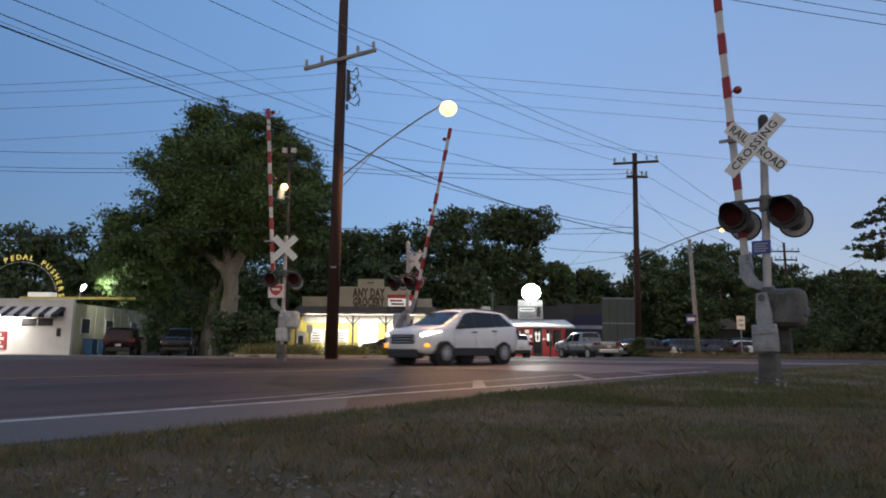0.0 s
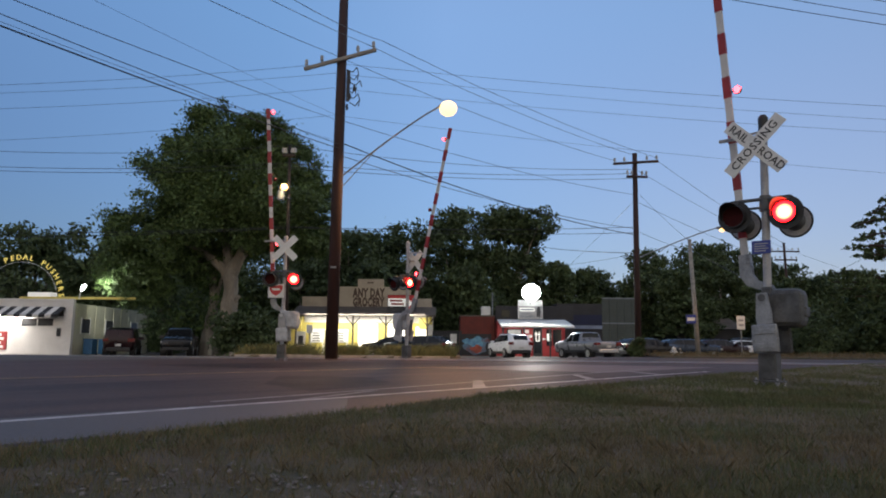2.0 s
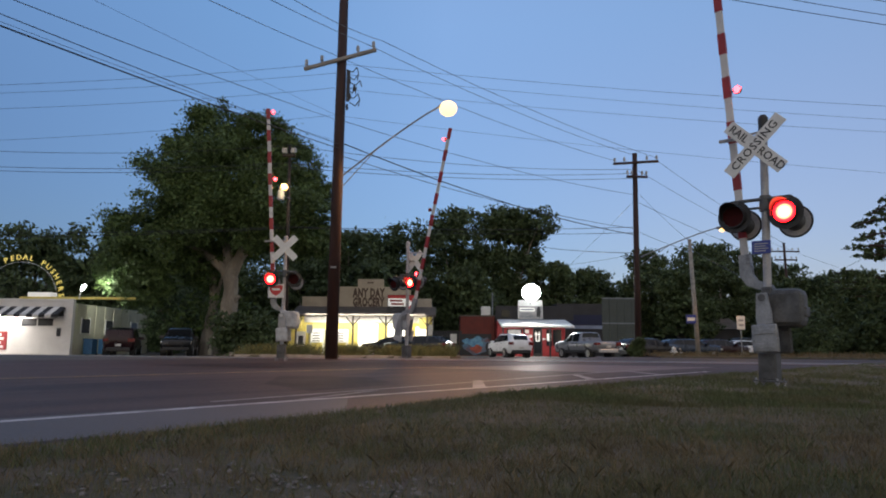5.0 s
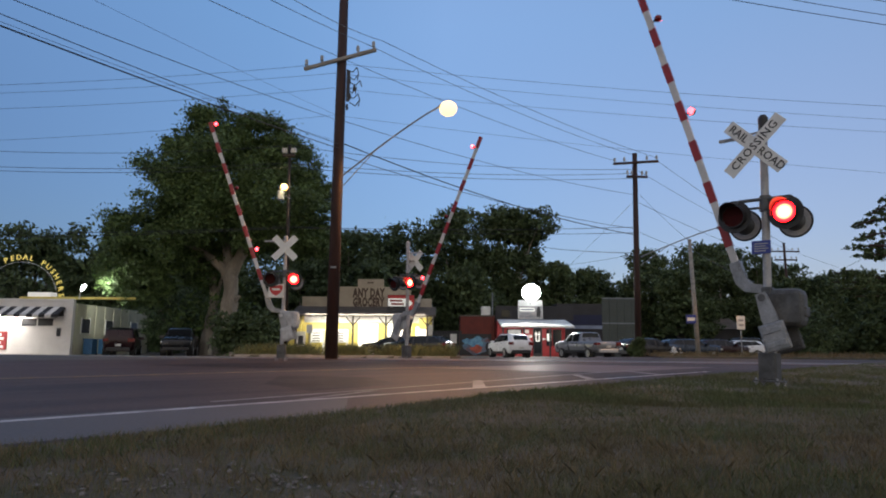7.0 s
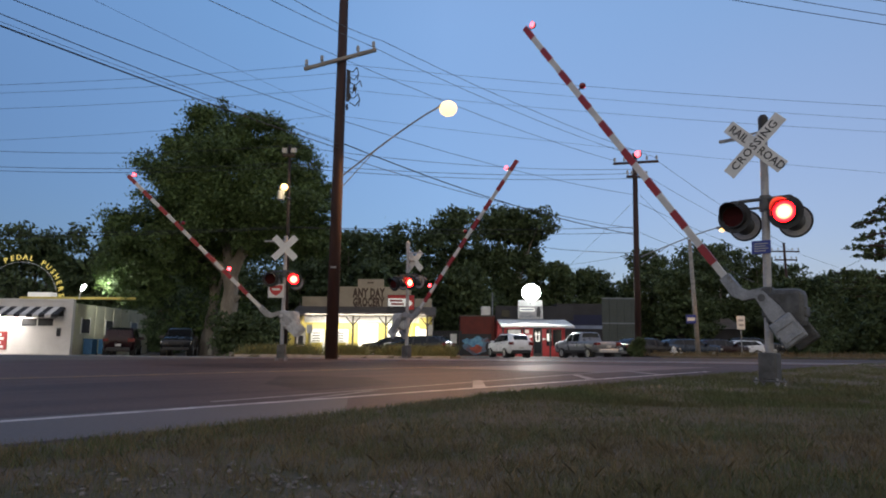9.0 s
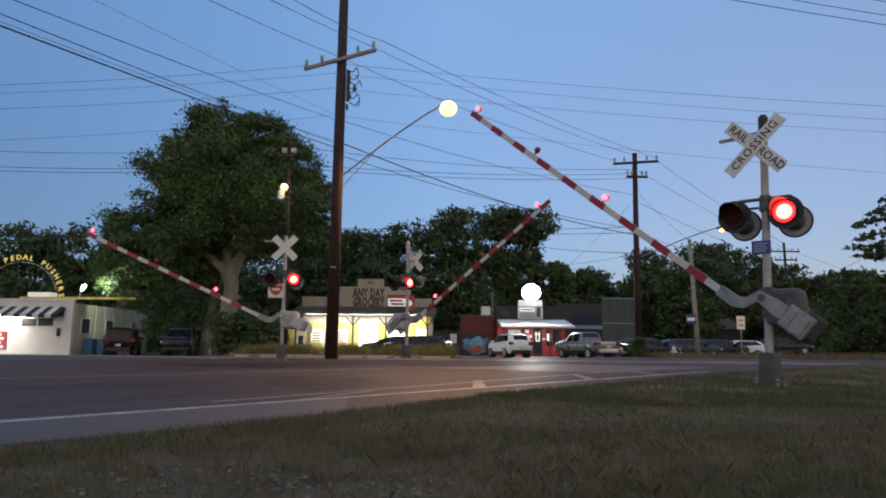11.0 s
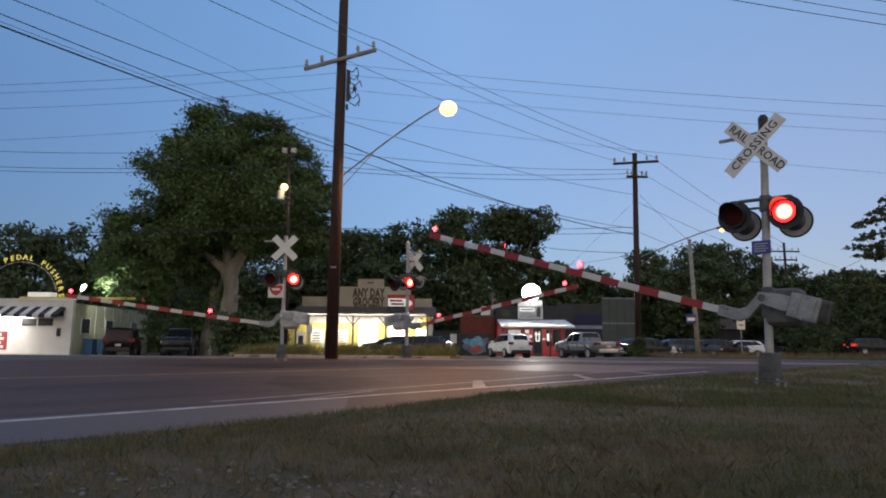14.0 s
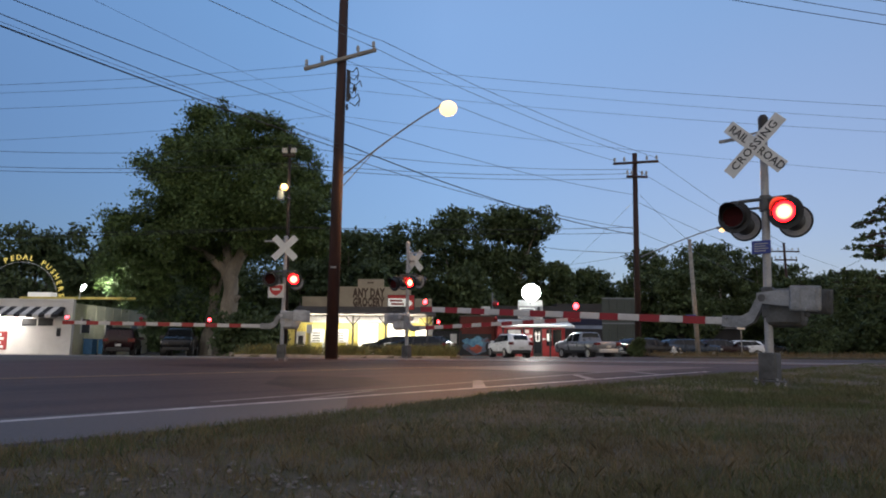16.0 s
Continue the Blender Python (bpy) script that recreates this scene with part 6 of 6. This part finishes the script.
for i in range(131):
    u = -30 + i * 0.5
    edge = edge_v(u)
    edge += 0.16 * noise.noise((u * 0.8, 5, 0)) + 0.06 * noise.noise((u * 4, 9, 0)) - 0.12
    row = []
    for j in range(60):
        q = uv(u, edge + (0.0, 0.06, 0.2)[j] if j < 3 else edge + 0.4 * (j - 2) * (1 + j * 0.004))
        row.append(bm.verts.new((q.x, q.y, (0.003 if j == 0 else lawn_z(q.x, q.y)))))
    rows.append(row)
for a, b in zip(rows, rows[1:]):
    for j in range(59):
        bm.faces.new((a[j], a[j + 1], b[j + 1], b[j]))
bmesh.ops.recalc_face_normals(bm, faces=bm.faces[:])
tagged(part("lawn", bm, "lawn", smooth=True), "dry patchy grass verge beside the road", "grass", kind="structure")


def blades(name, spots, hmin, hmax, width, material, rng, label):
    """Many thin bent grass blades, each a tapering strip."""
    n = len(spots)
    p = np.array(spots, float)
    a = rng.random(n) * 6.283
    side = np.stack([np.cos(a), np.sin(a), np.zeros(n)], 1)
    lean = rng.normal(size=(n, 3)) * 0.3
    lean[:, 2] = 1
    h = (hmin + (hmax - hmin) * rng.random(n) ** 1.6)[:, None]
    w = width * (0.6 + 0.8 * rng.random(n))[:, None]
    mid = p + lean * h * 0.55
    tip = p + lean * h * np.array([1.35, 1.35, 1.0])
    v = np.stack([p - side * w, p + side * w, mid + side * w * 0.7, tip, mid - side * w * 0.7], 1).reshape(-1, 3)
    me = bpy.data.meshes.new(name)
    me.vertices.add(5 * n)
    me.vertices.foreach_set("co", v.ravel())
    me.loops.add(5 * n)
    me.loops.foreach_set("vertex_index", np.arange(5 * n))
    me.polygons.add(n)
    me.polygons.foreach_set("loop_start", np.arange(0, 5 * n, 5))
    me.update(calc_edges=True)
    me.materials.append(M[material])
    return tagged(new(name, me), label, "grass", kind="stuff")


rng = np.random.default_rng(11)


def lawn_spots(n, dmin, dmax, keep, edge_only=False):
    out = []
    while len(out) < n:
        y = dmin + (dmax - dmin) * rng.random() ** 1.5
        x = (rng.random() * 2 - 1) * (0.74 * y + 2.2)
        v = (Vector((x, y, 0)) - RO).dot(RN)
        u = (Vector((x, y, 0)) - RO).dot(RD)
        edge = edge_v(u)
        if v < edge - 0.02 or (edge_only and v > edge + 0.5):
            continue
        bare = noise.noise((x * 0.9, y * 0.9, 7)) + 0.45 * noise.noise((x * 3.1, y * 3.1, 2)) + 0.6 * noise.noise((x * 10, y * 10, 4))
        if rng.random() < keep(bare, x, y, v - edge):
            out.append((x, y, lawn_z(x, y) - 0.004))
    return out


green = lambda b, x, y, e: max(0.03, min(1, 0.55 + 1.3 * b)) * (0.25 if (x < 0.3 and y < 3.6) else 1)
dry = lambda b, x, y, e: max(0.05, min(1, 0.5 - 1.1 * b)) * (0.7 if (x < 0.3 and y < 3.2) else 1)
blades("grass", lawn_spots(150000, 0.6, 9, green), 0.015, 0.07, 0.0013, "grass", rng, "short green grass on the verge")
blades("dry_grass", lawn_spots(90000, 0.6, 9, dry), 0.012, 0.062, 0.0014, "dry_grass", rng, "short dead straw-coloured grass on the verge")
blades("grass", lawn_spots(60000, 7, 24, green), 0.03, 0.085, 0.0035, "grass", rng, "short green grass on the verge")
blades("edge_grass", lawn_spots(12000, 2.5, 14, lambda b, x, y, e: 1, True), 0.02, 0.065, 0.0017, "grass", rng, "longer grass leaning over the road's edge")


def stones_show(x, y):
    return noise.noise((x * 1.6, y * 2.2, 4)) + 0.25 * noise.noise((x * 6, y * 6, 1))


sp = [(x, y, lawn_z(x, y) - 0.004) for x, y in zip((rng.random(90000) * 2 - 1) * 3.6, 1.75 + 3.0 * rng.random(90000))
      if abs(x) < 0.74 * y + 0.4 and noise.noise((x * 5, y * 5, 9)) + 0.5 * noise.noise((x * 14, y * 14, 3)) > (0.05 if not (-1.4 < x < 0.1 and y < 2.9) else 0.32) and (Vector((x, y, 0)) - RO).dot(RN) > edge_v((Vector((x, y, 0)) - RO).dot(RD)) + 0.05]
blades("straw_tufts", sp, 0.02, 0.085, 0.0011, "dry_grass", rng, "tufts of dead straw on the bare verge")


def verge(name, x0, x1, y0, y1, material, label):
    bm = bmesh.new()
    n = 24
    rows = []
    for i in range(n + 1):
        x = x0 + (x1 - x0) * i / n
        k = 0.25 * noise.noise((x * 0.7, y0, 1))
        slope = (x - (x0 + x1) / 2) * TD.y / TD.x
        rows.append([bm.verts.new((x, y0 + slope + k, -0.02)), bm.verts.new((x, y0 + slope + k + 0.05, 0.07)), bm.verts.new((x, (y0 + y1) / 2 + slope, 0.14)), bm.verts.new((x, y1 + slope, 0.02))])
    for a, b in zip(rows, rows[1:]):
        for j in range(3):
            bm.faces.new((a[j], a[j + 1], b[j + 1], b[j]))
    bmesh.ops.recalc_face_normals(bm, faces=bm.faces[:])
    return tagged(part(name, bm, material, smooth=True), label, "verge", kind="structure")


verge("weed_verge", -9.6, 0.8, 29.6, 34, "lawn", "weedy strip between the road and the shops")
bm = bmesh.new()
for k in range(8):
    x = -9.4 + k * 1.22
    y = 29.45 + (x + 4.4) * TD.y / TD.x
    box(bm, x, x + 1.19, y, y + 0.16, -0.05, 0.09 + 0.01 * (k % 3), bevel=0.02)
tagged(part("kerb", bm, "concrete"), "low worn concrete kerb before the weeds", "kerb", kind="structure")
verge("far_verge", 11.5, 40, 33.0, 37.0, "lawn", "dry strip of verge under the poles")
sp = []
for k in range(22000):
    x = -9.6 + 10.3 * rng.random()
    if x > 0.6 or noise.noise((x * 0.8, 3, 0)) + 0.55 < rng.random() * 0.9:
        continue
    sp.append((x, 29.9 + (x + 4.4) * TD.y / TD.x + 3.0 * rng.random() ** 1.5, 0.08))
blades("tall_weeds", sp, 0.1, 0.62, 0.01, "tall_grass", rng, "tall rank weeds between the road and the shops")
sp = [(x, 33.2 + (x - 25.7) * TD.y / TD.x + 3.2 * rng.random(), 0.06) for x in (11.5 + 26 * rng.random(9000))]
blades("verge_weeds", sp, 0.06, 0.4, 0.012, "dry_grass", rng, "dry weeds along the far verge")
bm = bmesh.new()
for k in range(1300):
    x, y = -1.7 + 2.5 * rng.random(), 1.7 + 1.6 * rng.random()
    if stones_show(x, y) < -0.05:
        continue
    s = 0.003 + 0.014 * rng.random() ** 3
    vs = bmesh.ops.create_icosphere(bm, subdivisions=1, radius=s, matrix=Matrix.Translation((x, y, lawn_z(x, y) + s * 0.25)) @ pose(0, 0, 0, 0, 0, 360 * rng.random()) @ Matrix.Diagonal((1.3, 1, 0.75, 1)))["verts"]
    for w in vs:
        w.co += Vector(rng.normal(size=3) * s * 0.18)
tagged(part("pebbles", bm, "pebble"), "pale limestone pebbles scattered on bare soil", "gravel", kind="stuff")


def motions():
    for arm, pz, keys in GATES:
        walk(arm, [(t, pose(0, 0.24, pz, 0, a, 0)) for t, a in keys])
    for ob, centre, phase, front, late in FLASHERS:
        flash(ob, centre, phase, front, late)
    # the white SUV rolls along the far lane and out of view
    way = [(0, 0), (0.3, 2.75), (0.6, 5.51), (0.9, 8.41), (1.1, 10.42), (1.5, 14.5), (2.5, 24.7), (16, 162)]
    walk(moving, [(t, pose(*(RO - RD * s), 0, 0, HEADING)) for t, s in way])
    for wh, c in moving_wheels:
        rows = [(k / 30, pose(*c, 0, (k / 30) * 9.4 / 0.35 * 180 / math.pi, 0)) for k in range(0, 55)]
        walk(wh, rows + [(16, rows[-1][1])])
    # a dark car backs from behind the mast and drives off along the far side
    walk(leaving, [(t, pose(x, y, 0, 0, 0, -8)) for t, x, y in ((0, 27.2, 58.4), (9.6, 27.2, 58.4), (11.3, 30.4, 58.0), (12.5, 33.2, 57.6), (13.7, 36.2, 57.2), (14.8, 39.5, 56.7), (16, 44.5, 56.0))])


motions()
